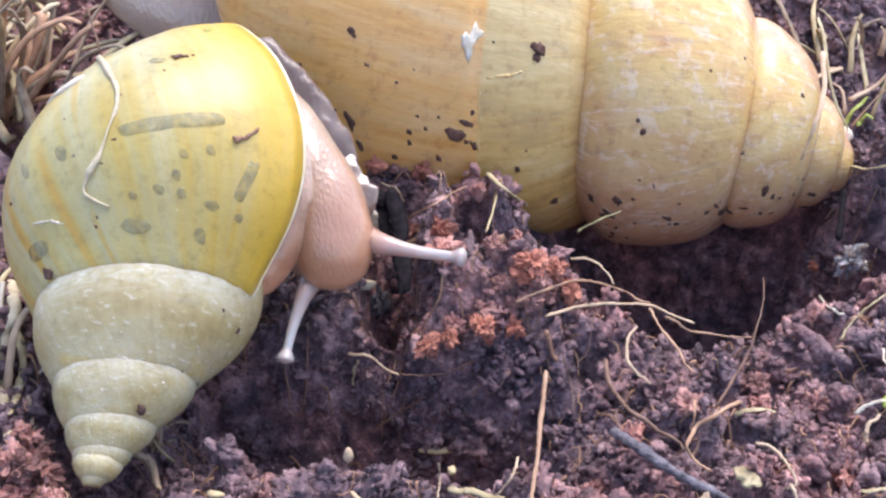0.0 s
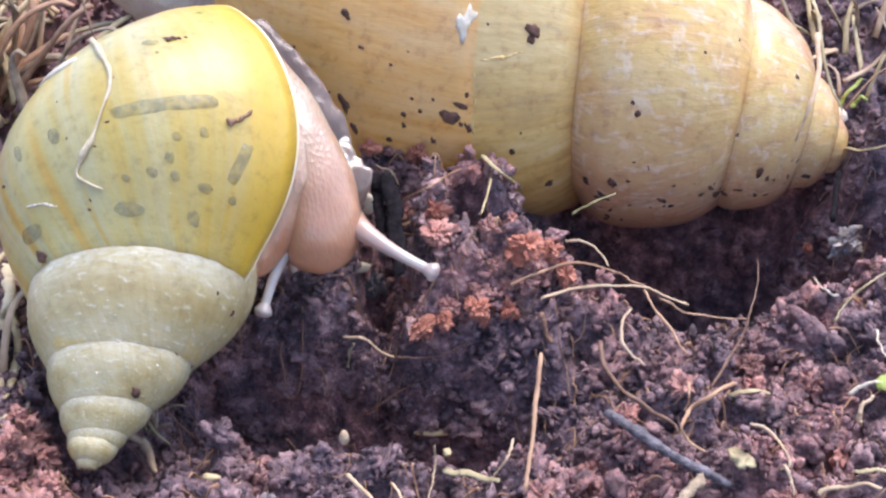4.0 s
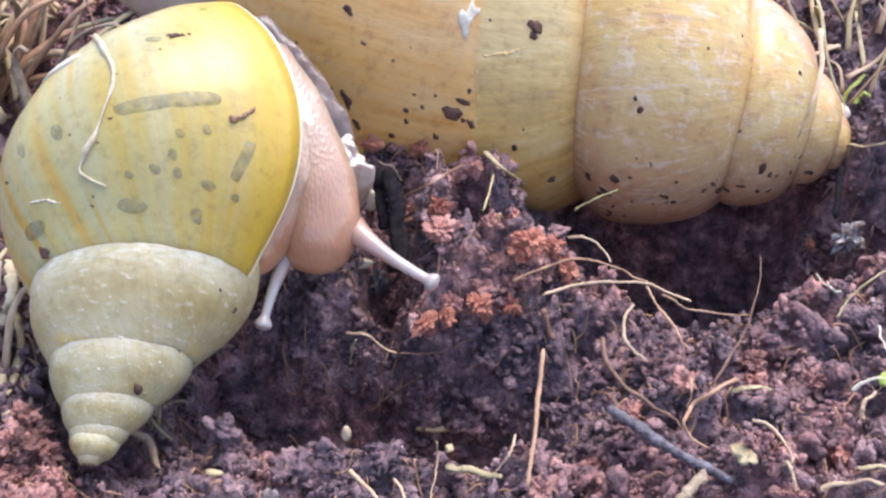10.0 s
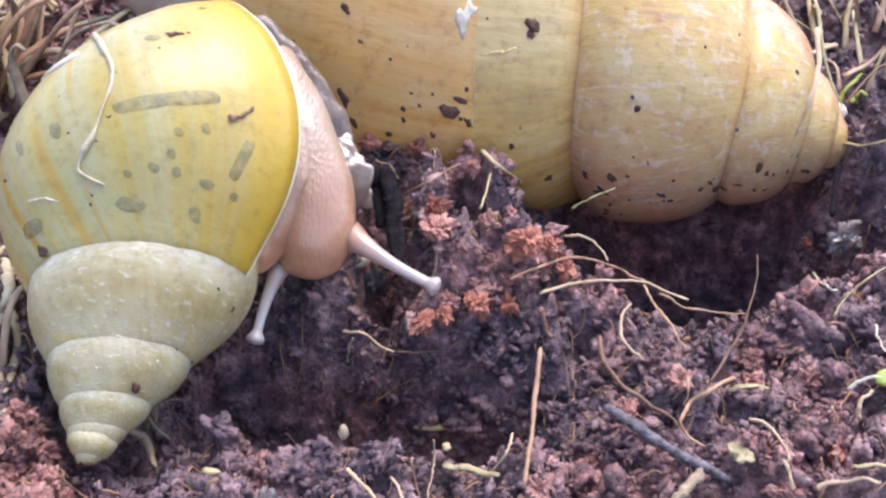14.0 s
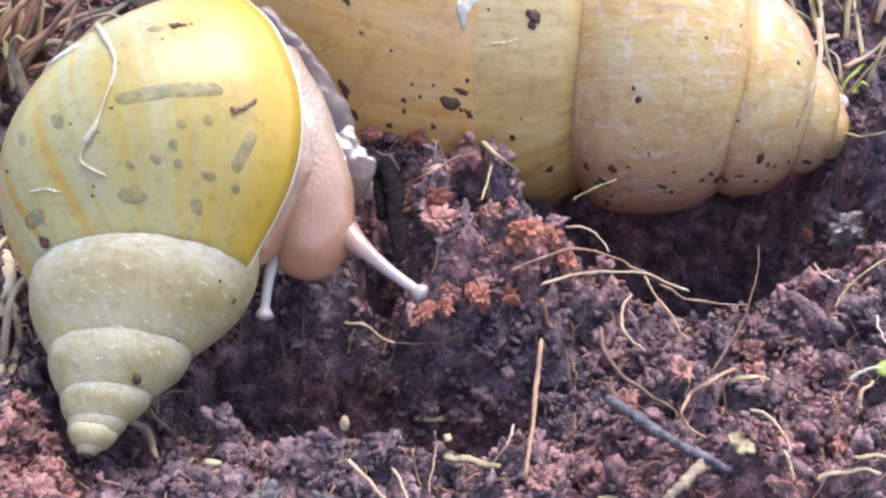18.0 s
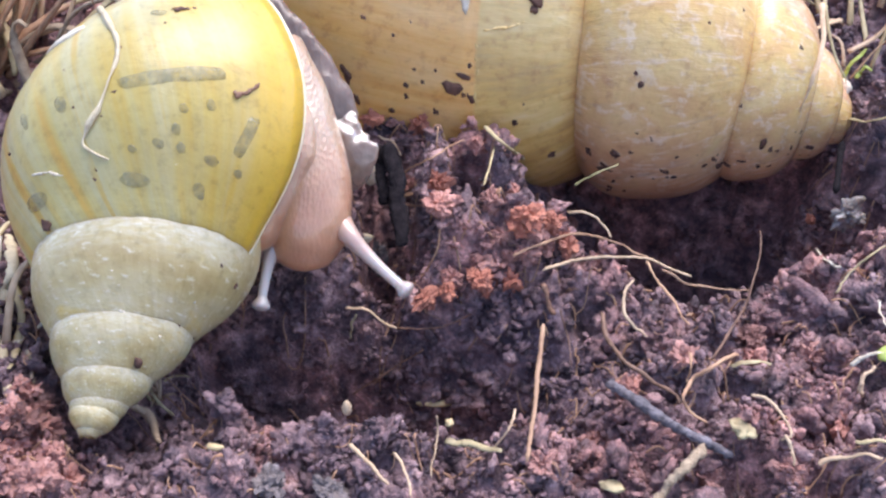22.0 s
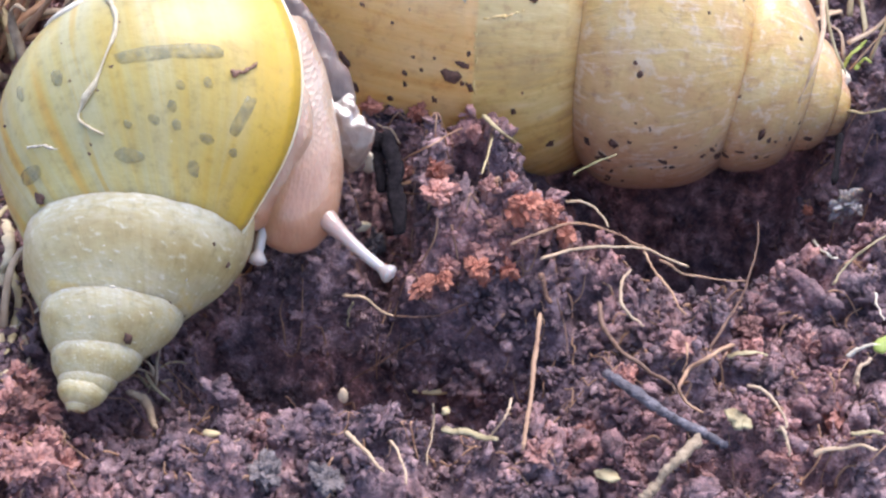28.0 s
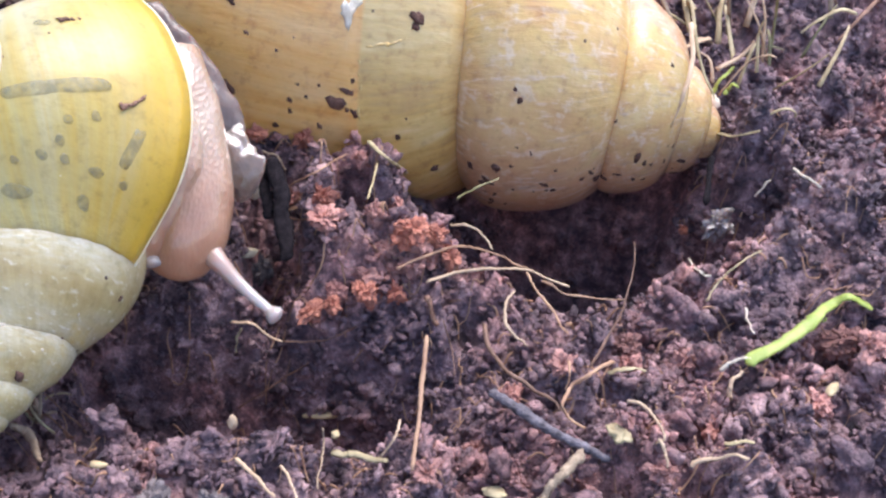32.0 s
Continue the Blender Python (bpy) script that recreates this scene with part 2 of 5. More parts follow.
def skin_material(name, dark, light, scale, lift=0.3, fade=None):
    m, tree, b = material(name, 0.34, subsurface=0.35, radius=(1.0, 0.5, 0.35), coat=0.8)
    b.inputs["Coat Roughness"].default_value = 0.06
    coords = node(tree, "TexCoord").outputs["Object"]
    tone = ramp(tree, grain(tree, coords, 220, 3), (0.3, dark), (0.7, light))
    if fade:                                                # from the head's colour at the root to the feeler's own
        (lo, root_tone), (hi, end_tone) = fade
        split = node(tree, "SeparateXYZ")
        tree.links.new(coords, split.inputs[0])
        span = node(tree, "MapRange", **{"From Min": lo, "From Max": hi})
        tree.links.new(split.outputs[1], span.inputs["Value"])
        tone = mixed(tree, 1.0, tone, ramp(tree, span.outputs[0], (0.0, root_tone), (1.0, end_tone)), "MULTIPLY")
    tree.links.new(tone, b.inputs["Base Color"])
    cells = node(tree, "TexVoronoi", Scale=scale)
    tree.links.new(scaled(tree, coords, (1.4, 0.7, 1)), cells.inputs["Vector"])
    height = mixed(tree, 0.3, cells.outputs["Distance"], grain(tree, coords, 2500))
    if fade:                                                # smooth in front, wrinkled towards the shell
        height = mixed(tree, ramp(tree, span.outputs[0], (0.0, (0.25, 0.25, 0.25)), (0.8, (1, 1, 1))), (0.4, 0.4, 0.4), height)
    relief(tree, b, height, lift, 0.0005)
    return m


SKIN = skin_material("peach_skin", (0.43, 0.255, 0.17), (0.53, 0.34, 0.24), 2100, 0.45, ((-0.0115, (1.06, 0.82, 0.68)), (0.0005, (1.0, 1.16, 1.24))))
FEELER = skin_material("feeler_skin", (0.39, 0.325, 0.295), (0.47, 0.415, 0.385), 3000, 0.06, ((-0.0095, (1.0, 0.70, 0.58)), (-0.003, (1, 1, 1.02))))
GREY_SKIN = skin_material("beige_skin", (0.12, 0.085, 0.072), (0.21, 0.155, 0.13), 900, 0.35)
GREY_SKIN.node_tree.nodes["Principled BSDF"].inputs["Coat Weight"].default_value = 0.15
PALE_SKIN = skin_material("pale_beige_skin", (0.23, 0.155, 0.115), (0.35, 0.26, 0.205), 700, 0.5)
PALE_SKIN.node_tree.nodes["Principled BSDF"].inputs["Coat Weight"].default_value = 0.6
PALE_SKIN.node_tree.nodes["Principled BSDF"].inputs["Transmission Weight"].default_value = 0.35
EYE = plain("eye_spot", (0.02, 0.02, 0.03), (0.04, 0.04, 0.05), 900, 0.3)


def soil_material(name, per_island):
    """Moist coir: mauve brown crumbs with rust-red patches, a little lighter or darker from crumb to crumb."""
    m, tree, b = material(name, 0.6, specular=0.45)
    coords = node(tree, "TexCoord").outputs["Object"]
    pick = ramp(tree, grain(tree, coords, 420, 5, 0.65), (0.28, (0, 0, 0)), (0.72, (1, 1, 1)))
    if per_island:
        pick = mixed(tree, 0.38, pick, node(tree, "NewGeometry").outputs["Random Per Island"])
    tone = ramp(tree, pick, (0.06, (0.048, 0.034, 0.042)), (0.34, (0.16, 0.103, 0.115)), (0.58, (0.33, 0.203, 0.208)), (0.88, (0.66, 0.44, 0.42)))
    wide = ramp(tree, grain(tree, coords, 80, 3), (0.36, (0.66, 0.68, 0.76)), (0.5, (0.95, 0.95, 0.97)), (0.64, (1.30, 1.06, 0.98)))
    tone = mixed(tree, 1.0, tone, wide, "MULTIPLY")
    speck = ramp(tree, grain(tree, coords, 2600, 3), (0.35, (0.75, 0.75, 0.75)), (0.7, (1.2, 1.17, 1.15)))
    tree.links.new(mixed(tree, 1.0, tone, speck, "MULTIPLY"), b.inputs["Base Color"])
    tree.links.new(ramp(tree, grain(tree, coords, 700), (0.35, (0.28,) * 3), (0.6, (0.62,) * 3)), b.inputs["Roughness"])
    relief(tree, b, grain(tree, coords, 1800, 4, 0.65), 1.0, 0.0007)
    return m


SOIL = soil_material("coir_soil", False)
CRUMB = soil_material("coir_crumb", True)
CLOD = plain("red_clod", (0.34, 0.105, 0.07), (0.64, 0.27, 0.18), 900, 0.65, 0.8, 0.0004)
PINK_CLOD = plain("pink_clod", (0.30, 0.125, 0.105), (0.62, 0.33, 0.28), 700, 0.5, 0.8, 0.0004)
BROWN_CLOD = plain("brown_clod", (0.12, 0.05, 0.042), (0.32, 0.15, 0.125), 900, 0.65, 0.8, 0.0004)
GREY_CLOD = plain("grey_clod", (0.09, 0.075, 0.08), (0.26, 0.22, 0.22), 1200, 0.45, 0.8, 0.0004)
ROOT = plain("tan_root", (0.38, 0.20, 0.12), (0.58, 0.36, 0.22), 700, 0.6, 0.4)
PALE_ROOT = plain("pale_root", (0.50, 0.34, 0.21), (0.70, 0.52, 0.35), 700, 0.55, 0.4)
BROWN_ROOT = plain("brown_root", (0.14, 0.07, 0.045), (0.32, 0.18, 0.12), 700, 0.65, 0.4)
TWIG = plain("grey_twig", (0.06, 0.05, 0.06), (0.32, 0.28, 0.31), 900, 0.7, 0.8, 0.0004)
STRAW = plain("dry_straw", (0.34, 0.25, 0.13), (0.62, 0.52, 0.30), 500, 0.6, 0.4)
STICK = plain("beige_stick", (0.26, 0.19, 0.13), (0.48, 0.38, 0.27), 1200, 0.7, 0.8, 0.0004)
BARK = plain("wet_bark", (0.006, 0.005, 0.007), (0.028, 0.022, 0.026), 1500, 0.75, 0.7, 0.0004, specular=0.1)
WET_CLOD = plain("wet_grey_clod", (0.20, 0.19, 0.20), (0.46, 0.44, 0.45), 900, 0.18, 0.6, 0.0004, subsurface=0.4, coat=0.8)
OLIVE = plain("olive_blade", (0.13, 0.12, 0.05), (0.28, 0.25, 0.12), 400, 0.55, 0.3)
GREEN = plain("green_leaf", (0.24, 0.33, 0.05), (0.50, 0.56, 0.15), 400, 0.5, 0.3, subsurface=0.15)

# ---- formulas of the ground and of the spiral shells, in millimetres ----
LATTICE = np.random.RandomState(7).rand(256, 256)


def value_noise(x, y):
    """Smooth noise between -1 and 1 on a unit lattice."""
    x, y = np.asarray(x, float), np.asarray(y, float)
    i, j = np.floor(x).astype(int), np.floor(y).astype(int)
    u, v = x - i, y - j
    u, v = u * u * (3 - 2 * u), v * v * (3 - 2 * v)
    a, b = LATTICE[i % 256, j % 256], LATTICE[(i + 1) % 256, j % 256]
    c, d = LATTICE[i % 256, (j + 1) % 256], LATTICE[(i + 1) % 256, (j + 1) % 256]
    return 2 * ((a * (1 - u) + b * u) * (1 - v) + (c * (1 - u) + d * u) * v) - 1


def heap(x, y, cx, cy, sx, sy, height, turn=0.0, steep=2):
    """A rounded heap (or, with a negative height, a hollow) in the soil."""
    c, s = math.cos(math.radians(turn)), math.sin(math.radians(turn))
    p, q = (x - cx) * c + (y - cy) * s, (y - cy) * c - (x - cx) * s
    return height * np.exp(-np.abs(p / sx) ** steep - np.abs(q / sy) ** steep)


def soil_height(x, y):
    """Height of the soil, all in millimetres."""
    x, y = np.asarray(x, float), np.asarray(y, float)
    z = heap(x, y, -7.5, -16.5, 17.0, 8.0, -26, -8, 2.6)                 # hollow before the small snail's head
    z = z + heap(x, y, 6, -19, 5, 3.5, -5)
    z = z + heap(x, y, -18, -19.5, 7, 4, -9, 0, 4)         # its end beside the spire
    z = z + heap(x, y, 4, -4, 13, 4.5, 6.5, 10)            # reddish ridge
    z = z + heap(x, y, -1, 6, 8, 6, 8.5)                   # crumbs heaped against the large shell
    z = z + heap(x, y, 29, 12, 17, 14, -30, 0, 4)                   # hollow under the large shell
    z = z + heap(x, y, 26, -8, 6, 4, -10)
    z = z + heap(x, y, -6, 1, 2.8, 8, -12, -8, 4)                 # cleft beside the head
    z = z + heap(x, y, 1.8, 3.5, 2.2, 4, -9, -10, 4)         # dark gaps between the clods
    z = z + heap(x, y, -2.8, -3.0, 1.6, 3.2, -7, 0, 4)
    z = z + heap(x, y, 57, -2, 12, 11, 6)                  # bank beside the spire
    z = z + heap(x, y, 51.8, 19.0, 3.2, 4.0, 9)          # soil by the tip of the large shell
    z = z + heap(x, y, 49.0, 8.0, 5.5, 6.5, -13, 0, 4)    # the hollow goes on beside the tip
    z = z + heap(x, y, -44, -29, 6, 6, 6.5)
    z = z + heap(x, y, -26, -10, 10, 9, -5)                # hollow under the small shell
    z = z + heap(x, y, -29, -25.5, 6, 6, -8)                 # where the apex of the small shell lies
    z = z + 14 / (1 + np.exp(-(y - 44) / 5))               # rising bank at the back
    near = 1 / (1 + ((x * x + y * y) / 250 ** 2) ** 2)      # the far ground lies flat
    z = z - near * 2.2 * np.clip(-value_noise(x / 3.5 + 11, y / 3.5) - 0.1, 0, 1)     # pits between the clumps
    z = z + near * (1.8 * value_noise(x / 6 + 3, y / 6) + 2.4 * value_noise(x / 2.8, y / 2.8 + 9) + 1.1 * value_noise(x / 1.3, y / 1.3))
    return z


def growth(turns, shell):
    """How far the whorl has grown at so many turns before the lip: along the axis and across it."""
    return np.exp(-(shell["h1"] * turns + shell["h2"] * turns ** 2)), np.exp(-(shell["r1"] * turns + shell["r2"] * turns ** 2))


def shell_place(turns, v, shell):
    """The point of the shell so many turns before its lip, v from the suture (0) to the base (1); in the shell's millimetres."""
    turns, v = np.asarray(turns, float), np.asarray(v, float)
    along, across = growth(turns, shell)
    d = np.interp(v, shell["v"], shell["d"]) * along * shell["length"]
    r = np.interp(v, shell["v"], shell["r"]) * across * shell["length"] * shell["girth"]
    step = np.clip((v - 0.299 + 0.233 * (turns - 0.152) - 0.006 * value_noise(turns * 60, 0 * v)) / 0.006, 0, 1)
    r = r + shell["ledge"] * step * np.clip((0.5 - turns) / 0.1, 0, 1)     # a ledge where the last layer of shell ends
    a = math.radians(shell["lip"]) + 2 * math.pi * turns + shell["slant"] * (v - 0.5)
    axis, side, face = (np.array(shell[k]) for k in ("axis", "side", "face"))
    return np.array(shell["apex"]) + d[..., None] * axis + r[..., None] * (np.cos(a)[..., None] * side + np.sin(a)[..., None] * face)


def shell_form(apex, axis, lip, slant, length, girth, h, r, profile, ledge=0.0):
    """What describes a spiral shell: its axis from the apex to the base, the lip's angle round it, and its growth."""
    axis = np.array(axis, float) / np.linalg.norm(axis)
    side = np.cross(axis, (0, 0, 1.0))
    side = side / np.linalg.norm(side)
    face = np.cross(side, axis)
    v = np.linspace(0, 1, 41)
    pv = np.linspace(0, 1, len(profile))
    d, q = np.array(profile).T
    dd, rr = np.interp(v, pv, d), np.interp(v, pv, q)
    for _ in range(6):                                      # soften the corners of the profile
        dd[1:-1], rr[1:-1] = (dd[:-2] + 2 * dd[1:-1] + dd[2:]) / 4, (rr[:-2] + 2 * rr[1:-1] + rr[2:]) / 4
    return dict(apex=apex, axis=axis, side=side, face=face, lip=lip, slant=slant, length=length, girth=girth,
                ledge=ledge, h1=h[0], h2=h[1], r1=r[0], r2=r[1], v=v, d=dd, r=rr)


SMALL_PROFILE = ((0.405, 0.175), (0.430, 0.199), (0.465, 0.215), (0.510, 0.248), (0.580, 0.287), (0.660, 0.308), (0.740, 0.312), (0.820, 0.293), (0.890, 0.268), (0.940, 0.230), (0.980, 0.204), (1.000, 0.170))
LARGE_PROFILE = ((0.38, 0.183), (0.405, 0.222), (0.445, 0.256), (0.50, 0.285), (0.58, 0.31), (0.66, 0.33), (0.73, 0.339),
                 (0.80, 0.324), (0.86, 0.28), (0.90, 0.217), (0.93, 0.134), (0.945, 0.041))
SMALL = shell_form((-16.64, -30.31, 11.64), (0.098, 0.858, -0.504), 37.5, 1.051, 44.9, 1.216, (0.5597, -0.0076), (0.5249, -0.0086), SMALL_PROFILE)
LARGE = shell_form((-0.45, 0.42, 0.0), (-0.932, 0.352, -0.083), 49.9, -0.01, 102.0, 0.848, (0.799, -0.035), (0.286, 0.054), LARGE_PROFILE, 0.4)


# ---- building helpers ----
def link_mesh(name, verts, faces, mat, parent=None, smooth=True, uvs=None):
    me = bpy.data.meshes.new(name)
    me.from_pydata([tuple(v) for v in np.asarray(verts, float) * 0.001], [], faces)
    if smooth:
        me.polygons.foreach_set("use_smooth", [True] * len(me.polygons))
    me.materials.append(mat)
    if uvs is not None:
        layer = me.uv_layers.new(name="UVMap")
        index = np.empty(len(me.loops), int)
        me.loops.foreach_get("vertex_index", index)
        layer.data.foreach_set("uv", np.asarray(uvs, float)[index].ravel())
    me.update()
    ob = new(name, me)
    if parent:
        ob.parent = parent
    return ob


def grid_faces(rows, cols, closed=False):
    out = []
    for i in range(rows - 1):
        for j in range(cols if closed else cols - 1):
            k = (j + 1) % cols
            out.append((i * cols + j, i * cols + k, (i + 1) * cols + k, (i + 1) * cols + j))
    return out


def spline(points, count):
    """A smooth line through the points (Catmull-Rom)."""
    p = np.array(points, float)
    p = np.vstack([2 * p[0] - p[1], p, 2 * p[-1] - p[-2]])
    out = []
    for s in np.linspace(0, len(p) - 3 - 1e-6, count):
        i, u = int(s), s - int(s)
        a, b, c, d = p[i:i + 4]
        out.append(0.5 * (2 * b + (c - a) * u + (2 * a - 5 * b + 4 * c - d) * u * u + (3 * b - a - 3 * c + d) * u ** 3))
    return np.array(out)


def tube_data(line, radii, sides=8, rough=0.0, seed=1, flat=1.0):
    """A tube round a line, with its ends closed; flat squeezes it."""
    rnd = np.random.RandomState(seed)
    line, verts = np.asarray(line, float), []
    n = len(line)
    up = np.array((0.0, 0.0, 1.0))
    for i in range(n):
        t = line[min(i + 1, n - 1)] - line[max(i - 1, 0)]
        t = t / (np.linalg.norm(t) + 1e-9)
        s = np.cross(t, up)
        if np.linalg.norm(s) < 0.05:
            s = np.cross(t, (0, 1.0, 0))
        s = s / np.linalg.norm(s)
        w = np.cross(s, t)
        for k in range(sides):
            a = 2 * math.pi * k / sides
            q = radii[i] * (1 + rough * (rnd.rand() - 0.5))
            verts.append(line[i] + q * (math.cos(a) * s + flat * math.sin(a) * w))
    faces = grid_faces(n, sides, True)
    faces.append(tuple(range(sides))[::-1])
    faces.append(tuple(range((n - 1) * sides, n * sides)))
    return np.array(verts), faces


def lump_shape(seed, detail=2, rough=0.35):
    """A rough lump of about unit radius."""
    bm = bmesh.new()
    bmesh.ops.create_icosphere(bm, subdivisions=detail, radius=1.0)
    offset = Vector((seed * 7.3, seed * 3.1, seed * 1.7))
    for v in bm.verts:
        n = noise.noise(v.co * 1.1 + offset) + 0.6 * noise.noise(v.co * 2.7 + offset) + 0.35 * noise.noise(v.co * 5.5 + offset)
        if detail > 3:
            n += 0.3 * abs(noise.noise(v.co * 9.0 + offset)) + 0.15 * noise.noise(v.co * 19.0 + offset)
        v.co *= 1 + rough * n
    verts = np.array([tuple(v.co) for v in bm.verts])
    faces = [tuple(v.index for v in f.verts) for f in bm.faces]
    bm.free()
    return verts, faces


# ---- the ground ----
def sheet(name, xs, ys, fine):
    x, y = np.meshgrid(xs, ys)
    z = soil_height(x, y)
    if fine:
        z = z + 0.35 * value_noise(x / 0.7, y / 0.7 + 5) / (1 + ((x * x + y * y) / 250 ** 2) ** 2)
    return np.stack([x, y, z], -1).reshape(-1, 3), grid_faces(len(ys), len(xs))


def spread(lo, a, b, hi, step):
    """Coordinates that are close together between a and b and wider apart beyond."""
    left = a - np.geomspace(step, a - lo, 30)[::-1]
    right = b + np.geomspace(step, hi - b, 30)
    return np.concatenate([left, np.arange(a, b + step / 2, step), right])


verts, faces = sheet("ground", spread(-4000, -72, 82, 4000, 0.6), spread(-4000, -50, 90, 4000, 0.6), True)
ground = tagged(link_mesh("ground", verts, faces, SOIL), "dark reddish brown moist coir soil", "soil", kind="structure")


def joined(name, verts, tris, mat, smooth=True):
    """One mesh from arrays of points (mm) and triangles."""
    me = bpy.data.meshes.new(name)
    me.vertices.add(len(verts))
    me.vertices.foreach_set("co", (verts * 0.001).astype(np.float32).ravel())
    me.loops.add(3 * len(tris))
    me.loops.foreach_set("vertex_index", tris.astype(np.int32).ravel())
    me.polygons.add(len(tris))
    me.polygons.foreach_set("loop_start", np.arange(0, 3 * len(tris), 3, dtype=np.int32))
    if smooth:
        me.polygons.foreach_set("use_smooth", np.ones(len(tris), bool))
    me.materials.append(mat)
    me.update(calc_edges=True)
    return new(name, me)


def random_turns(rnd, count):
    """So many random rotation matrices."""
    q = rnd.normal(size=(count, 4))
    w, x, y, z = (q / np.linalg.norm(q, axis=1, keepdims=True)).T
    return np.stack([1 - 2 * (y * y + z * z), 2 * (x * y - w * z), 2 * (x * z + w * y), 2 * (x * y + w * z), 1 - 2 * (x * x + z * z),
                     2 * (y * z - w * x), 2 * (x * z - w * y), 2 * (y * z + w * x), 1 - 2 * (x * x + y * y)], -1).reshape(-1, 3, 3)


def cluster_shape(seed, count=22):
    """A crumb: a handful of rough granules stuck together."""
    rnd = np.random.RandomState(seed)
    verts, tris, base = [], [], 0
    for k in range(count):
        v, f = lump_shape(seed * 20 + k, 1, 0.9)
        at = rnd.normal(size=3)
        at = at / np.linalg.norm(at) * rnd.rand() ** 0.4 * 0.85
        verts.append(v * (0.10 + 0.20 * rnd.rand() ** 1.3) * (0.6 + 0.9 * rnd.rand(3)) + at)
        tris.append(np.array(f) + base)
        base += len(v)
    return np.vstack(verts), np.vstack(tris)


def crumbs(name, count, size, area, shapes, seed, label, low, high, power=2.2):
    """Loose crumbs of soil in one mesh, gathered where the noise is high."""
    rnd = np.random.RandomState(seed)
    x = area[0] + rnd.rand(count * 3) * (area[1] - area[0])
    y = area[2] + rnd.rand(count * 3) * (area[3] - area[2])
    keep = value_noise(x / 3.5 + 11, y / 3.5) + 0.5 * value_noise(x / 12, y / 12 + 4) > rnd.rand(count * 3) * 1.6 - 1.2
    x, y = x[keep][:count], y[keep][:count]
    count = len(x)
    r = size[0] + (size[1] - size[0]) * rnd.rand(count) ** power
    z = soil_height(x, y) + r * (low + (high - low) * rnd.rand(count))
    stretch = r[:, None] * np.exp(0.33 * rnd.normal(size=(count, 3)))
    turns, kind = random_turns(rnd, count), rnd.randint(len(shapes), size=count)
    verts, tris, base = [], [], 0
    for k, (v, f) in enumerate(shapes):
        m = np.nonzero(kind == k)[0]
        q = np.einsum("nij,nvj->nvi", turns[m], np.asarray(v)[None] * stretch[m][:, None]) + np.stack([x, y, z], -1)[m][:, None]
        verts.append(q.reshape(-1, 3))
        tris.append((np.asarray(f)[None] + (base + np.arange(len(m)) * len(v))[:, None, None]).reshape(-1, 3))
        base += len(m) * len(v)
    return tagged(joined(name, np.vstack(verts), np.vstack(tris), CRUMB, False), label, "soil crumbs", kind="stuff")


def crumb_shape(seed, detail=3):
    """A ragged, spongy crumb: an uneven lump with knobs and notches."""
    bm = bmesh.new()
    bmesh.ops.create_icosphere(bm, subdivisions=detail, radius=1.0)
    offset = Vector((seed * 5.3, seed * 2.1, seed * 8.7))
    for v in bm.verts:
        n = 0.75 * noise.noise(v.co * 1.2 + offset) + 0.55 * noise.noise(v.co * 2.6 + offset) + 0.55 * abs(noise.noise(v.co * 4.2 + offset))
        v.co *= max(0.25, 0.72 + n)
    verts = np.array([tuple(v.co) for v in bm.verts])
    tris = np.array([[v.index for v in f.verts] for f in bm.faces])
    bm.free()
    return verts, tris


CLUSTERS = [cluster_shape(s) for s in range(1, 15)]
GRAINS = [lump_shape(s, 1, 0.9) for s in range(20, 32)]
CRUMBS = [crumb_shape(s) for s in range(1, 21)]
BITS = [crumb_shape(s, 2) for s in range(31, 61)]
crumbs("soil_clumps", 2800, (0.4, 1.05), (-52, 80, -41, 58), CRUMBS, 9, "ragged spongy reddish brown clumps of coir soil", -0.5, 1.0, 1.5)
crumbs("soil_bits", 19000, (0.2, 0.58), (-52, 80, -41, 54), BITS, 10, "small ragged reddish brown bits of coir soil", -0.3, 2.2, 1.4)
crumbs("soil_crumbs", 1200, (0.5, 1.2), (-54, 68, -41, 44), CLUSTERS, 3, "reddish brown crumbly clumps of coir soil", -0.4, 1.0, 2.2)
crumbs("soil_grains", 15000, (0.08, 0.22), (-50, 62, -40, 26), GRAINS, 4, "fine reddish brown grains of coir soil", 0.0, 4.0)


# ---- spiral shells ----
def shell_mesh(name, shell, mat, parent, turns=6.5, steps=72, rows=34):
    n = np.linspace(turns, 0, int(turns * steps))
    v = np.linspace(0, 1, rows)
    a, b = np.meshgrid(n, v, indexing="ij")
    p = shell_place(a, b, shell)
    wave = 0.10 * value_noise(a * 40, b * 3) + 0.05 * value_noise(a * 130, b * 4)
    size = growth(a, shell)[1]
    out = p - (np.array(shell["apex"]) + ((p - np.array(shell["apex"])) @ shell["axis"])[..., None] * shell["axis"])
    out = out / (np.linalg.norm(out, axis=-1, keepdims=True) + 1e-9)
    p = p + out * (wave * size)[..., None]
    uvs = np.stack([a / 10, b], -1).reshape(-1, 2)
    ob = link_mesh(name, p.reshape(-1, 3), grid_faces(len(n), len(v)), mat, parent, True, uvs)
    solid = ob.modifiers.new("thickness", "SOLIDIFY")
    solid.thickness, solid.offset = 0.0003, 0.0
    return ob


def lip_mesh(shell, parent, radius):
    v = np.linspace(0.02, 1, 60)
    line = shell_place(np.full(60, -0.002), v, shell)
    verts, faces = tube_data(line, np.full(60, radius), 8, 0.15, 3)
    ob = link_mesh("lip", verts, faces, LIP, parent)
    ob["label"] = "thin pale shell lip"
    return ob


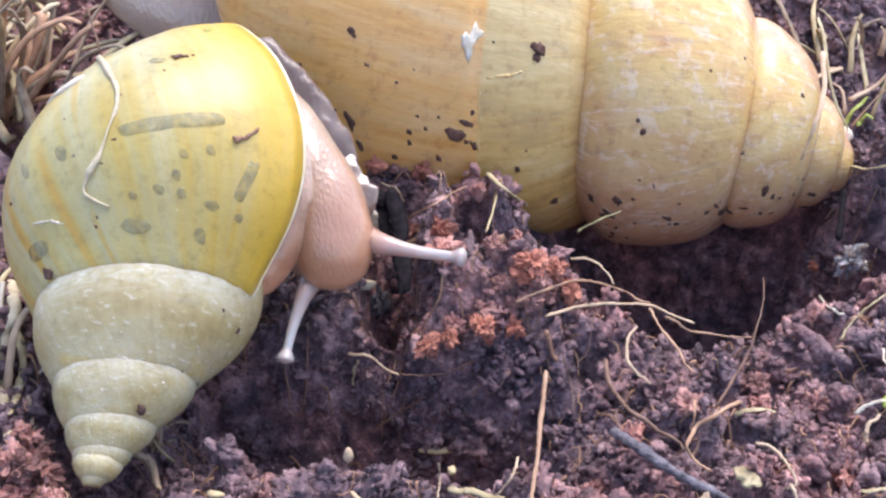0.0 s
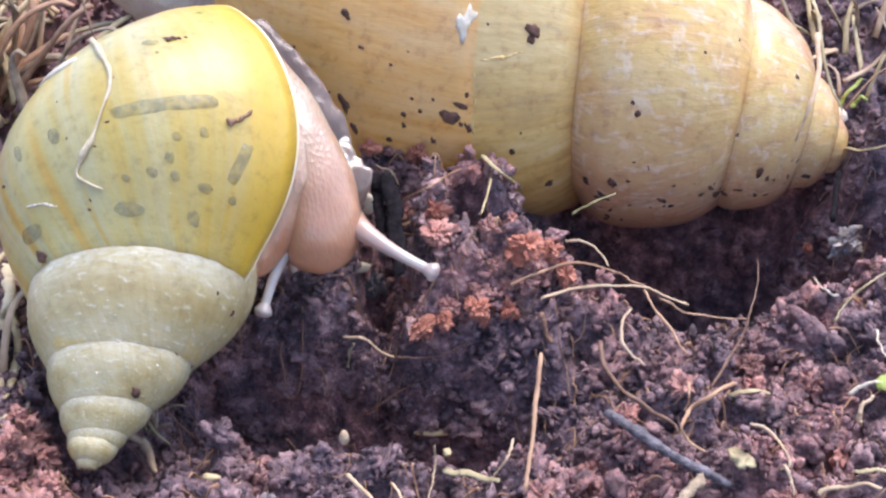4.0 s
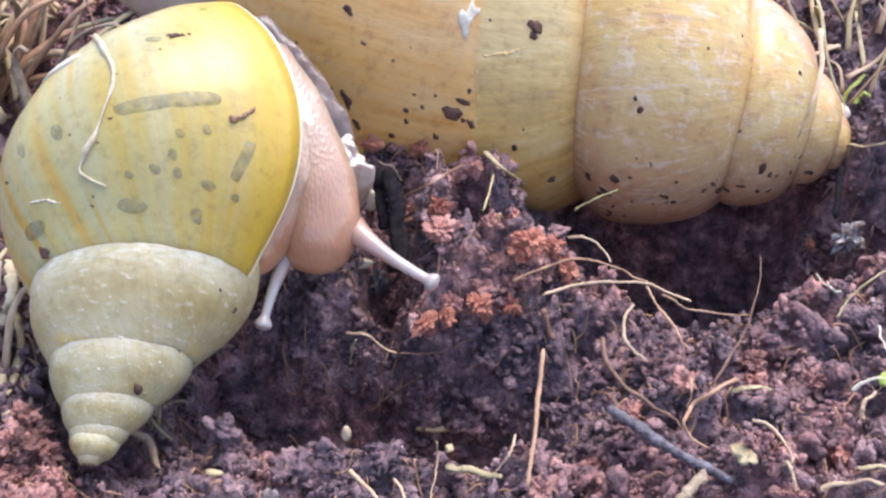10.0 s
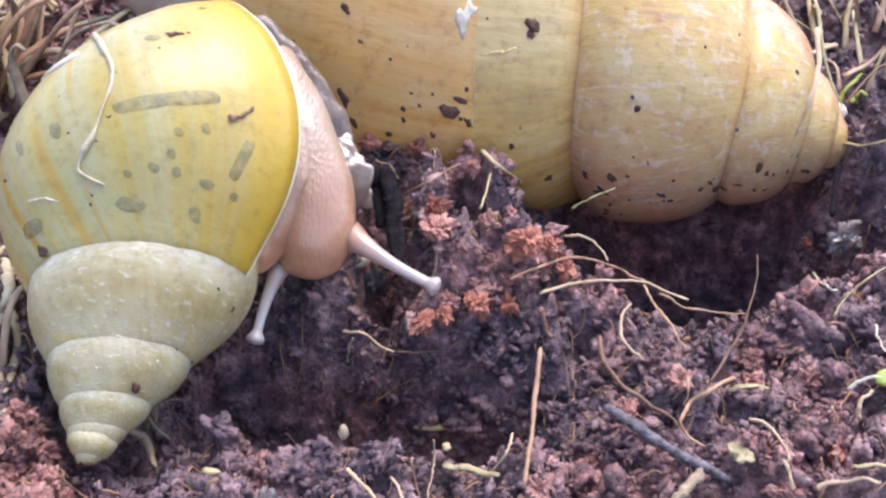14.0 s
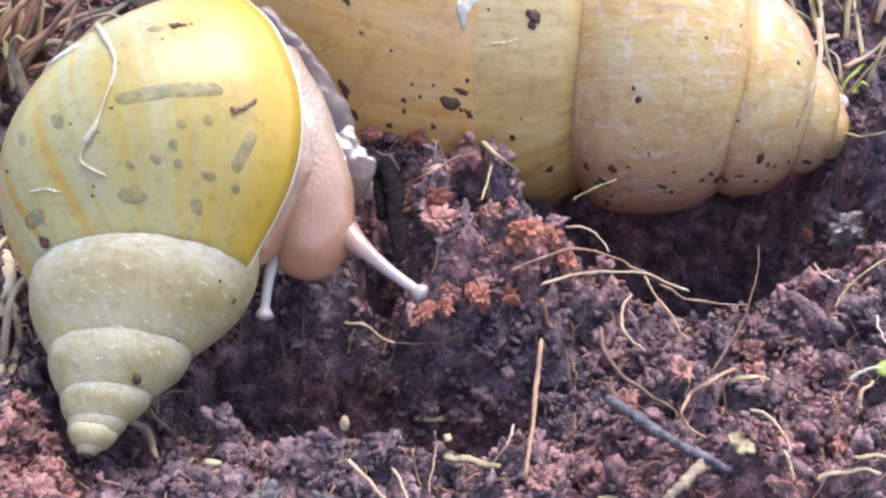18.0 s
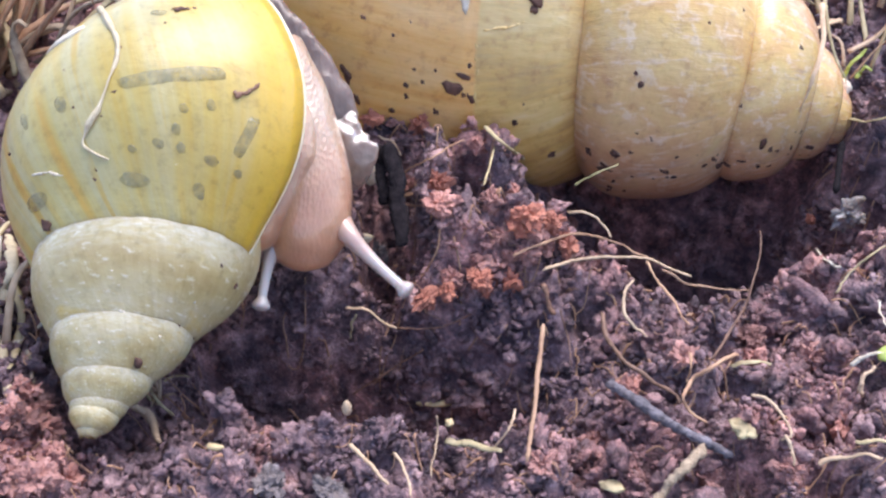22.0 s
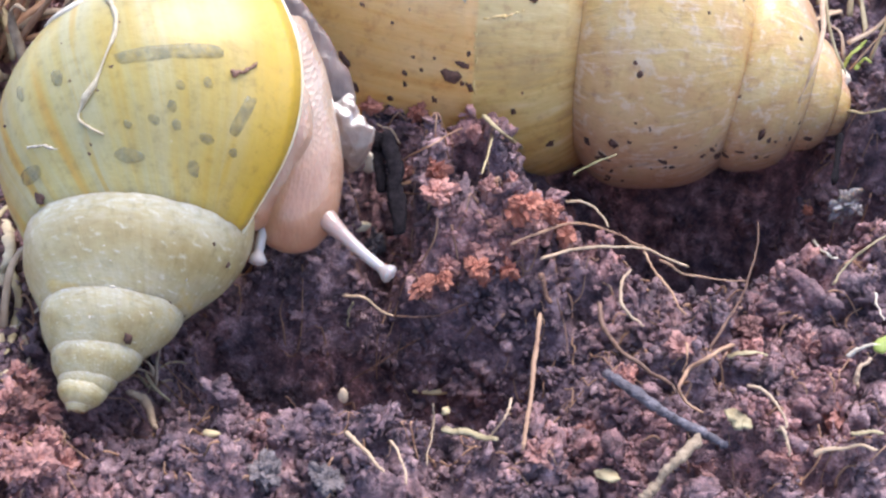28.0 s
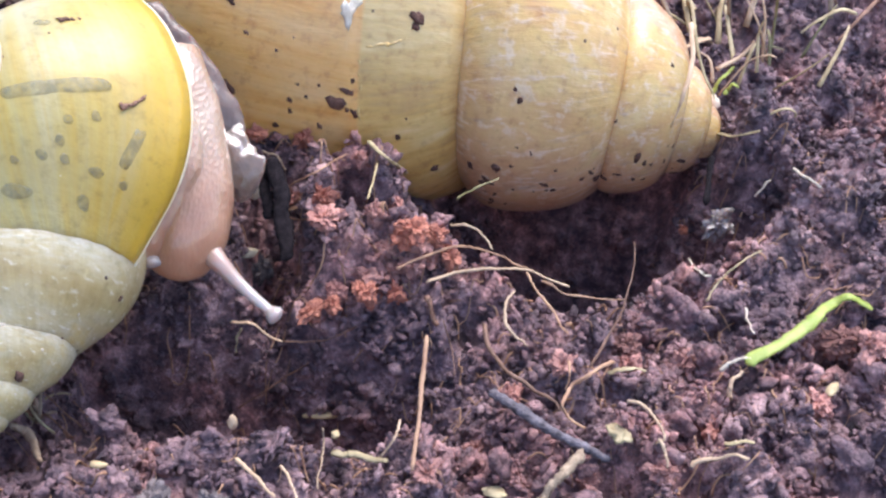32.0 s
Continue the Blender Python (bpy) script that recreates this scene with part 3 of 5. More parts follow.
def shell_frame(n, v, shell):
    """A point on the shell and its three directions there: round, along, outward."""
    e = 1e-3
    p, q, r = shell_place([n, n + e, n], [v, v, v + e], shell)
    s, t = (q - p) / np.linalg.norm(q - p), (r - p) / np.linalg.norm(r - p)
    w = np.cross(s, t)
    w = w / np.linalg.norm(w)
    away = p - np.array(shell["apex"])
    away = away - (away @ shell["axis"]) * shell["axis"]
    return p, s, t, (w if w @ away > 0 else -w)


def patch(name, shell, parent, mat, n, v, wide, tall, turn=0.0, thick=0.06, seed=1, lift=0.02, blunt=1.0, ragged=0.3):
    """A thin uneven patch that clings to the shell; wide goes round it, tall along it (mm)."""
    rnd = np.random.RandomState(seed)
    p, s, t, w = shell_frame(n, v, shell)
    e = 1e-3
    ln = np.linalg.norm(shell_place([n + e], [v], shell)[0] - p) / e
    lv = np.linalg.norm(shell_place([n], [v + e], shell)[0] - p) / e
    c, q = math.cos(radians(turn)), math.sin(radians(turn))
    rings, sides = 5, 18
    edge = 1 + ragged * (rnd.rand(sides) - 0.5)
    edge = (edge + np.roll(edge, 1)) / 2
    verts = []
    lift = lift + 0.2
    for i in range(rings):
        for k in range(sides):
            a = 2 * math.pi * k / sides
            u = min(i / (rings - 2), 1.0) * edge[k]
            ca, sa = math.cos(a), math.sin(a)
            x, y = u * math.copysign(abs(ca) ** blunt, ca) * wide / 2, u * math.copysign(abs(sa) ** blunt, sa) * tall / 2
            nn, vv = n + (x * c - y * q) / ln, np.clip(v + (x * q + y * c) / lv, 0.01, 0.99)
            pp, _, _, ww = shell_frame(nn, vv, shell)
            rise = -0.15 if i == rings - 1 else lift + 0.02 + thick * (1 - (i / (rings - 2)) ** 3)
            verts.append(pp + ww * rise)
    return link_mesh(name, verts, grid_faces(rings, sides, True) + [tuple(range(sides))[::-1]], mat, parent)


def thread(name, shell, parent, mat, places, radius, lift=0.3, seed=1):
    """A thread that clings to the shell, through places (turns, v)."""
    rnd = np.random.RandomState(seed)
    path = spline([(*p, 0) for p in places], 40)
    kinks = spline(rnd.normal(size=(10, 3)), 40)
    line = []
    for i, (n, v, _) in enumerate(path):
        p, s, t, w = shell_frame(n, min(max(v, 0.01), 0.99), shell)
        line.append(p + w * (lift + 0.12 + 0.06 * math.sin(i * 0.9)) + 0.35 * radius * (kinks[i, 0] * s + kinks[i, 1] * t))
    radii = radius * (0.8 + 0.3 * kinks[:, 2].clip(-1.2, 1.5)) * (0.8 + 0.4 * rnd.rand(40)) * np.minimum(1, np.linspace(2.0, 0.5, 40))
    verts, faces = tube_data(line, radii, 8, 0.3, seed)
    return link_mesh(name, verts, faces, mat, parent)


def speck(shell, parent, n, v, size, seed=1, mat=None, stretch=1.0, turn=0.0):
    """A crumb of dirt stuck to the shell."""
    p, s, t, w = shell_frame(n, v, shell)
    size = size * 0.75
    vv, ff = lump_shape(seed, 2, 0.9)
    c, q = math.cos(radians(turn)), math.sin(radians(turn))
    s, t = c * s + q * t, c * t - q * s
    q = p + w * 0.14 + (vv[:, :1] * s * stretch + vv[:, 1:2] * t + vv[:, 2:] * w * 0.45) * size
    return link_mesh("dirt_speck", q, ff, mat or DIRT, parent)


small_snail = tagged(new("snail"), "small yellow snail with a peach body, feelers out, on soil", "snail", group="snails")
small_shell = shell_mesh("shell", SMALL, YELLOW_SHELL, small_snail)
v, f = lump_shape(2, 3, 0.05)
axis_frame = np.stack([SMALL["side"], SMALL["face"], SMALL["axis"]])
apex = link_mesh("apex", (v * (2.1, 2.1, 1.8)) @ axis_frame + np.array(SMALL["apex"]) + 2.75 * SMALL["axis"], f, YELLOW_SHELL, small_shell,
                 True, np.stack([0.365 + 0.01 * v[:, 0], 0.5 + 0.3 * v[:, 2]], -1))
apex["label"] = "blunt cream apex of the spire"
small_shell["label"] = "glossy yellow shell with pale greenish spire"
lip_mesh(SMALL, small_shell, 0.2)

large_snail = tagged(new("snail"), "large yellow and tan snail shell lying on its side in soil", "snail", group="snails")
large_snail.matrix_basis = pose(0.05132, 0.02119, -0.00293, 52)
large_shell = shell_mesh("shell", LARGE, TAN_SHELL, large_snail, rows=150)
large_shell["label"] = "yellow tan shell with rough whitish spire"


# ---- the small snail's body ----
def body_loft(name, line, radii, mat, parent, flat=0.85, rough=0.12, seed=2):
    n = 40
    path, size = spline(line, n), spline([(r, 0, 0) for r in radii], n)[:, 0]
    size[0], size[-1] = size[0] * 0.3, 0.05
    t = np.linspace(0, 1, n)
    size = np.where(t > 0.86, np.maximum(size, 0.05), size)
    verts, faces = tube_data(path, size, 32, 0, seed, flat)
    for i, v in enumerate(verts):
        k = noise.noise(Vector(v) * 0.35 + Vector((seed, 0, 0))) + 0.4 * noise.noise(Vector(v) * 1.2)
        verts[i] = v + rough * k
    return link_mesh(name, verts, faces, mat, parent)


head = body_loft("head", ((-3.97, 7.93, -7.00), (-1.59, 2.64, -5.50), (0.32, -2.64, -4.50), (1.37, -6.87, -4.00), (1.59, -10.05, -4.00), (1.37, -12.16, -4.20), (1.16, -13.64, -4.50), (1.06, -14.28, -4.80)),
                 (2.6, 3.6, 4.1, 4.35, 4.2, 3.6, 2.5, 0.3), SKIN, small_snail, 0.9, 0.15)
head["label"] = "moist peach head with pebbled skin"
foot = body_loft("foot", ((-6.2, 11.63, -9.00), (-2.6, 6.77, -8.80), (0.0, 3.17, -8.80), (2.5, -0.26, -9.00), (4.1, -2.2, -9.40)),
                 (1.6, 2.1, 2.3, 2.0, 0.3), GREY_SKIN, small_snail, 0.5, 0.3)
foot["label"] = "beige grey wrinkled edge of the foot"
collar = body_loft("mantle", ((-5.2, -13.8, -0.6), (-4.4, -12.8, -1.6), (-3.2, -10.6, -1.9), (-1.9, -7.6, -1.6), (-0.9, -3.8, -1.2), (-0.8, 0.4, -1.4)),
                   (0.5, 1.5, 2.1, 2.2, 2.0, 0.5), SKIN, small_snail, 0.9, 0.2, 4)
collar["label"] = "soft pinkish mantle edge inside the shell lip"
lobe = body_loft("foot_lobe", ((1.4, 0.2, -9.3), (2.9, -1.8, -8.2), (3.9, -3.9, -7.8), (4.1, -6.2, -8.2), (3.7, -8.3, -8.8)),
                 (1.1, 1.8, 2.0, 1.7, 0.2), PALE_SKIN, small_snail, 0.6, 0.6, 7)
lobe["label"] = "wet translucent beige lobe of the foot"


def feeler(parent, length, wide, tip):
    """A feeler that ends at its origin: a cone that grows out of the head, a slim stalk and a swollen end with the eye in it."""
    t = np.linspace(0, 1, 60)
    sink = np.clip(1 - t / 0.34, 0, 1)
    line = np.stack([0.35 * np.sin(t * 3), 0.28 - length * (1 - t), -2.6 * sink ** 2], -1)
    stalk = wide * (0.44 + 0.24 * (1 - t) + 0.85 * np.clip(1 - t / 0.75, 0, 1) ** 2.2) * np.minimum(1, 0.3 + t / 0.1)
    swell = tip * np.exp(-((t - 1 + 0.62 * tip / length) * length / (1.25 * tip)) ** 2)
    radii = np.maximum(stalk, 0) + np.clip(swell - 0.3 * wide, 0, None)
    radii *= np.sqrt(np.clip((1 - t) * length / (0.62 * tip), 0.0004, 1) * (2 - np.clip((1 - t) * length / (0.62 * tip), 0, 1)))
    verts, faces = tube_data(line, radii, 24, 0.02, 4)
    ob = link_mesh("feeler", verts, faces, FEELER, parent)
    ob["label"] = "pale translucent feeler widening into the head"
    v, f = lump_shape(5, 2, 0.05)
    link_mesh("eye_spot", v * 0.11 + (0.12, 0.28 - tip * 0.62, tip * 0.86), f, EYE, ob)
    return ob


right_feeler = feeler(small_snail, 11.5, 1.08, 0.78)
left_feeler = feeler(small_snail, 9.8, 0.95, 0.74)
for at, mat in (((3.91, -12.27, -4.50), FEELER), ((-1.59, -13.22, -5.00), FEELER)):
    verts, faces = tube_data(spline([(-0.6, 1.6, -0.5), (0, 0.6, 0), (0.1, -0.3, 0.1), (0.2, -0.9, 0.1)], 12), np.linspace(0.75, 0.45, 12), 12, 0.1)
    palp = link_mesh("lower_feeler", verts + np.array(at), faces, mat, head)


# ---- what clings to the small shell ----
def stain(n, v, wide, tall, turn=0.0, seed=1, blunt=1.0):
    patch("olive_stain", SMALL, small_shell, STAIN, n, v, wide, tall, turn, 0.02, seed, 0.0, blunt)


stain(0.121, 0.456, 9.4, 1.35, -11, 1, 0.5)
stain(0.115, 0.388, 0.8, 0.8, 0, 6)
stain(0.091, 0.404, 0.8, 0.9, 0, 7)
stain(0.142, 0.309, 0.9, 0.9, 0, 8)
stain(0.124, 0.343, 0.8, 1.1, 10, 9)
stain(0.121, 0.305, 0.8, 1.0, 0, 10)
stain(0.169, 0.294, 0.7, 0.7, 0, 11)
stain(0.091, 0.290, 1.3, 0.9, 0, 12)
stain(0.175, 0.211, 2.4, 1.3, 0, 13)
stain(0.058, 0.358, 1.05, 4.2, 22, 14, 0.6)
stain(0.061, 0.279, 0.8, 0.8, 0, 17)
stain(0.103, 0.203, 1.0, 1.5, 0, 18)
stain(0.226, 0.415, 1.1, 1.7, 0, 19)
stain(0.274, 0.422, 0.9, 1.7, 0, 20)
stain(0.313, 0.218, 2.8, 1.6, 0, 21)
stain(0.118, 0.634, 1.4, 0.7, 0, 22)
for n, v, size, stretch, turn in (
        (0.100, 0.646, 0.55, 1.3, 0), (0.091, 0.649, 0.28, 1.0, 0), (0.085, 0.653, 0.18, 1.2, 0), (0.055, 0.585, 0.14, 1, 0),
        (0.325, 0.116, 0.75, 1.1, 0), (0.172, 0.419, 0.22, 1.5, 0), (0.190, 0.369, 0.16, 1, 0), (0.214, 0.400, 0.15, 1, 0),
        (0.940, 0.377, 0.42, 0.6, 20), (0.988, 0.407, 0.2, 1, 0), (2.059, 0.176, 0.62, 1.2, 0), (1.873, 0.506, 0.3, 1.2, 0),
        (1.960, 0.509, 0.26, 1.4, 40), (0.214, 0.248, 0.2, 0.6, 0), (0.220, 0.222, 0.2, 1, 0), (0.316, 0.385, 0.26, 1, 0),
        (0.157, 0.528, 0.14, 1, 0), (0.142, 0.362, 0.08, 1, 0), (0.214, 0.502, 0.1, 1, 0), (0.115, 0.596, 0.14, 1, 0)):
    speck(SMALL, small_shell, n, v, size, int(size * 100) + 3, DIRT, stretch, turn)
for n, v, size, stretch, turn in (
        (1.015, 0.248, 0.28, 0.5, 10), (1.171, 0.082, 0.2, 1.6, 0), (1.105, 0.381, 0.12, 1, 0), (2.014, 0.400, 0.16, 1, 0),
        (1.162, 0.245, 0.1, 1, 0), (2.170, 0.305, 0.16, 0.6, 0), (1.168, 0.305, 0.1, 1, 0), (3.001, 0.407, 0.14, 1, 0),
        (3.175, 0.438, 0.12, 1, 0), (2.218, 0.404, 0.12, 1, 0), (0.127, 0.264, 0.2, 0.3, 20)):
    speck(SMALL, small_shell, n, v, size, int(size * 100) + 9, FLAKE, stretch, turn)
stuck = thread("stuck_root", SMALL, small_shell, CREAM,
               ((0.178, 0.748), (0.163, 0.604), (0.160, 0.528), (0.172, 0.456), (0.190, 0.385), (0.208, 0.343), (0.217, 0.316), (0.208, 0.290), (0.196, 0.271)), 0.24, 0.15, 5)
stuck["label"] = "pale dry root stuck to the shell"
thread("brown_sliver", SMALL, small_shell, BROWN_ROOT, ((0.070, 0.441), (0.064, 0.438), (0.055, 0.453), (0.046, 0.475)), 0.2, 0.15, 6)
thread("pale_sliver", SMALL, small_shell, FLAKE, ((0.292, 0.290), (0.271, 0.275), (0.256, 0.252)), 0.12, 0.08, 7)
patch("pale_flake", SMALL, small_shell, FLAKE, 0.215, 0.650, 4.2, 1.3, 0, 0.1, 8, blunt=0.8, ragged=1.2)
speck(SMALL, small_shell, 0.053, 0.810, 0.5, 4, GREEN)

# ---- what clings to the large shell ----
for n, v, size, stretch, turn in (
        (0.163, 0.467, 0.75, 0.7, 20), (0.179, 0.444, 0.42, 0.8, 0), (0.219, 0.473, 0.62, 2.3, -25), (0.235, 0.462, 0.5, 2.0, -20),
        (0.203, 0.373, 0.26, 1, 0), (0.211, 0.361, 0.3, 1, 0), (0.216, 0.385, 0.4, 1, 40), (0.224, 0.385, 0.36, 1.2, 0),
        (0.211, 0.320, 1.0, 1.1, 60), (0.200, 0.302, 0.5, 2.0, 90), (0.192, 0.296, 0.4, 1, 0), (0.216, 0.290, 0.42, 1.9, -25),
        (0.214, 0.302, 0.36, 1, 0), (0.238, 0.408, 0.5, 1.1, 20), (0.232, 0.343, 0.42, 1.3, 0), (0.200, 0.343, 0.24, 1.2, 0),
        (0.133, 0.190, 1.0, 0.8, 30), (0.139, 0.190, 0.7, 1, 0), (1.161, 0.485, 0.36, 0.8, 30), (1.169, 0.462, 0.5, 1.1, 0),
        (0.248, 0.243, 0.5, 1, 0), (0.280, 0.125, 0.7, 1, 0), (1.262, 0.609, 0.55, 1.2, 0), (1.249, 0.503, 0.6, 1.8, 115),
        (1.270, 0.538, 0.4, 2, 115), (1.217, 0.444, 0.26, 1, 0), (2.215, 0.385, 0.45, 1.8, 0), (1.276, 0.296, 0.5, 1, 0),
        (0.216, 0.196, 0.22, 1, 0), (2.167, 0.592, 0.35, 1, 0), (0.184, 0.402, 0.25, 1, 0), (0.173, 0.379, 0.2, 1, 0),
        (1.054, 0.172, 0.2, 1, 0), (1.092, 0.302, 0.25, 1, 0), (0.139, 0.272, 0.25, 1, 0), (0.192, 0.550, 0.25, 1, 0),
        (0.214, 0.497, 0.25, 1, 0), (2.047, 0.314, 0.4, 0.7, 0), (2.282, 0.556, 0.5, 1, 0), (0.235, 0.213, 0.4, 1.4, 0)):
    speck(LARGE, large_shell, n, v, size, int(size * 100) + 5, DIRT, stretch, turn)
patch("pale_flake", LARGE, large_shell, FLAKE, 0.144, 0.306, 3.0, 1.7, 25, 0.08, 33, blunt=0.7, ragged=1.5)
ridge = thread("repair_ridge", LARGE, large_shell, LEDGE, ((0.173, 0.290), (0.192, 0.284), (0.216, 0.284), (0.238, 0.272)), 0.16, -0.14, 8)
ridge["label"] = "pale ridge of mended shell"
thread("growth_ledge", LARGE, large_shell, LEDGE, ((0.165, 0.278), (0.160, 0.249), (0.155, 0.225), (0.149, 0.207)), 0.2, -0.05, 9)
rnd = np.random.RandomState(21)
for k in range(46):                                         # soil smeared along the underside
    whorl = 1 + (k % 5 > 2) + (k % 10 == 4)
    v = 0.06 + 0.56 * rnd.rand()
    n = whorl + (0.0, 0.300, 0.262, 0.29)[whorl] + 0.02 * rnd.normal() - 0.07 * rnd.rand() ** 3
    speck(LARGE, large_shell, n, v, 0.14 + 0.42 * rnd.rand() ** 2.5, 200 + k, DIRT, 0.7 + 1.6 * rnd.rand(), 180 * rnd.rand())
mantle = body_loft("foot", ((-95.4, 27.6, -1.5), (-87.2, 22.9, 0.5), (-81.5, 20.6, 1.5), (-76.3, 19.5, 0.5), (-69.7, 17.8, -1.5)),
                   (3, 5, 5.5, 5, 0.5), SKIN, large_snail, 0.8, 0.3, 5)
mantle["label"] = "dull pinkish foot behind the small shell"


# ---- roots, straws and twigs on the soil ----
def strand(name, mat, radius, points, label, taper=0.6, flat=1.0, category="root", group="loose roots", rough=0.25):
    count = 10 + 7 * len(points)
    line = spline(points, count)
    seed = int(abs(points[0][0] * 31 + points[0][1] * 17)) % 1000
    rnd = np.random.RandomState(seed)
    kinks = spline(rnd.normal(size=(len(points) + 3, 3)), count)       # crooked, and uneven in thickness
    line[1:-1] += (0.06 + 0.08 * radius) * kinks[1:-1] + 0.02 * rnd.normal(size=(count - 2, 3))
    radii = 0.8 * radius * np.linspace(1.0, taper, count) * (0.95 + 0.13 * np.clip(kinks[::-1, 0], -1.6, 1.6)) * (0.94 + 0.12 * rnd.rand(count))
    radii[0] *= 0.6
    radii[-1] *= 0.5
    verts, faces = tube_data(line, radii, 8, rough, seed, flat)
    base = verts[0].copy()
    ob = link_mesh(name, verts - base, faces, mat)
    ob.location = base * 0.001
    return tagged(ob, label if len(label.split()) > 3 else label + " lying on soil", category, group)


strand("root", ROOT, 0.2, ((6.6, -8.4, 2.7), (9.3, -7.1, 3.1), (12.9, -4.8, 2.5), (15.8, -6.7, 3.6), (18.0, -8.6, 3.6), (19.6, -9.8, 3.7)), "thin tan root arching over the soil ridge")
strand("root", PALE_ROOT, 0.24, ((9.5, -9.6, 1.8), (12.6, -8.5, 2.1), (15.7, -9.6, 3.5), (18.8, -10.4, 4.2), (20.6, -11.4, 4.1), (23.4, -12.5, 3.5)), "pale yellowish root arching over the soil ridge")
strand("root", ROOT, 0.15, ((20.7, -11.5, 3.4), (23.0, -12.5, 2.7), (25.8, -12.8, 2.3), (29.4, -12.5, 1.8)), "thin tan root at the dark hollow")
strand("root", PALE_ROOT, 0.17, ((12.4, -2.7, 3.9), (14.3, -3.6, 4.3), (15.6, -5.0, 4.1), (16.3, -6.9, 3.8)), "short pale root curling down")
strand("root", ROOT, 0.2, ((19.4, -10.5, 3.9), (20.2, -13.3, 3.3), (21.6, -16.1, 3.0), (22.4, -18.3, 2.6)), "thin tan root hanging into the hollow")
strand("root", PALE_ROOT, 0.22, ((18.0, -12.3, 2.9), (16.7, -14.7, 2.8), (16.8, -16.9, 2.3), (17.7, -18.0, 1.9), (18.6, -18.8, 1.6)), "pale curled root on reddish soil")
strand("root", BROWN_ROOT, 0.16, ((23.1, -24.5, 4.3), (25.0, -22.2, 5.8), (26.7, -19.7, 7.2), (27.8, -17.1, 9.0), (28.3, -14.5, 10.7)), "long thin brown fibre standing up from soil", 0.5)
strand("root", ROOT, 0.25, ((25.8, -22.9, 3.3), (23.0, -25.6, 4.7), (21.3, -25.9, 3.2), (20.1, -27.9, 3.3), (20.7, -28.5, 2.2), (22.2, -29.5, 1.7)), "tan forked root on crumbly soil")
strand("root", ROOT, 0.17, ((21.3, -23.4, 4.0), (21.4, -24.8, 3.9), (21.0, -25.5, 2.5)), "short tan root stub")
strand("root", BROWN_ROOT, 0.3, ((14.7, -15.1, 1.2), (15.2, -19.0, 1.0), (16.3, -23.2, 2.3), (18.2, -24.8, 1.8), (19.4, -27.0, 2.8), (20.1, -28.1, 2.6)), "reddish brown root running down the slope")
strand("plant_stalk", ROOT, 0.27, ((8.4, -23.0, 7.1), (7.5, -29.3, 5.1), (6.5, -35.1, 3.3)), "straight tan dry stalk leaning on soil", 0.9, category="stalk", group="dry stalks")
strand("root", BROWN_ROOT, 0.12, ((11.1, -12.7, -0.5), (11.9, -14.5, -2.5), (11.8, -18.7, -2.3)), "hair-thin brown root")
strand("root", BROWN_ROOT, 0.45, ((9.5, -11.0, 1.3), (10.1, -11.9, -0.4), (10.6, -12.6, -1.3)), "short red-brown root sheath")
strand("twig", TWIG, 0.64, ((14.3, -24.4, 1.2), (16.6, -28.2, 2.7), (19.4, -31.4, 3.3), (22.2, -32.6, 2.2), (23.7, -32.8, 1.3)), "dark grey weathered twig on soil", 0.7, category="twig", group="twigs", rough=0.55)
strand("twig", STICK, 0.6, ((21.1, -33.3, 2.6), (18.7, -36.7, 3.9), (17.2, -37.6, 2.6), (15.7, -39.1, 2.1)), "pale brown split stick", 0.9, category="twig", group="twigs", rough=0.7)
strand("root", PALE_ROOT, 0.2, ((25.9, -28.0, 3.6), (27.4, -28.8, 3.6), (27.8, -31.3, 4.5), (27.9, -33.2, 4.5), (27.2, -33.1, 3.4)), "pale curly root on soil")
strand("root", PALE_ROOT, 0.2, ((27.6, -33.0, 4.1), (27.8, -34.5, 3.8), (27.8, -35.6, 3.4)), "pale root end")
strand("root", PALE_ROOT, 0.2, ((-10.3, -8.4, -4.3), (-8.3, -9.2, -3.7), (-6.7, -9.6, -4.9), (-5.0, -10.0, -5.6)), "pale bent root over dark hollow")
strand("root", BROWN_ROOT, 0.13, ((-5.0, -10.0, -5.6), (-1.4, -10.6, -5.2), (0.9, -10.5, -4.4), (2.6, -10.5, -3.2)), "hair-thin brown root on the slope")
strand("root", STRAW, 0.2, ((-9.2, -8.9, -4.6), (-9.7, -9.2, -6.0), (-9.8, -9.4, -7.6)), "short straw-coloured root")
strand("root", BROWN_ROOT, 0.12, ((-9.9, -10.6, -14.7), (-7.3, -11.0, -12.0), (-4.9, -11.0, -9.9), (-2.3, -11.0, -7.6)), "hair-thin dark root across the hollow")
strand("root", PALE_ROOT, 0.13, ((-0.8, -28.9, 1.9), (-0.6, -29.5, 0.5), (-1.0, -32.0, 0.4), (-1.2, -35.1, 1.3)), "hair-thin pale root")
strand("root", PALE_ROOT, 0.15, ((5.8, -30.4, 4.4), (5.1, -32.0, 3.5), (4.1, -32.1, 1.7), (3.5, -31.8, 0.8)), "hair-thin pale root bent on soil")
strand("bark_sliver", STRAW, 0.5, ((0.1, -29.7, -0.2), (2.0, -30.5, 0.1), (4.5, -33.1, 2.1)), "tan sliver of bark lying on soil", 0.7, 0.5, "bark", "bark slivers")
strand("root", PALE_ROOT, 0.24, ((-8.0, -32.3, 2.1), (-6.2, -35.8, 3.9), (-4.6, -37.5, 3.4)), "pale straight root")
strand("root", PALE_ROOT, 0.18, ((-4.3, -33.3, 2.3), (-3.1, -36.4, 3.2), (-2.7, -38.2, 2.7)), "pale root")
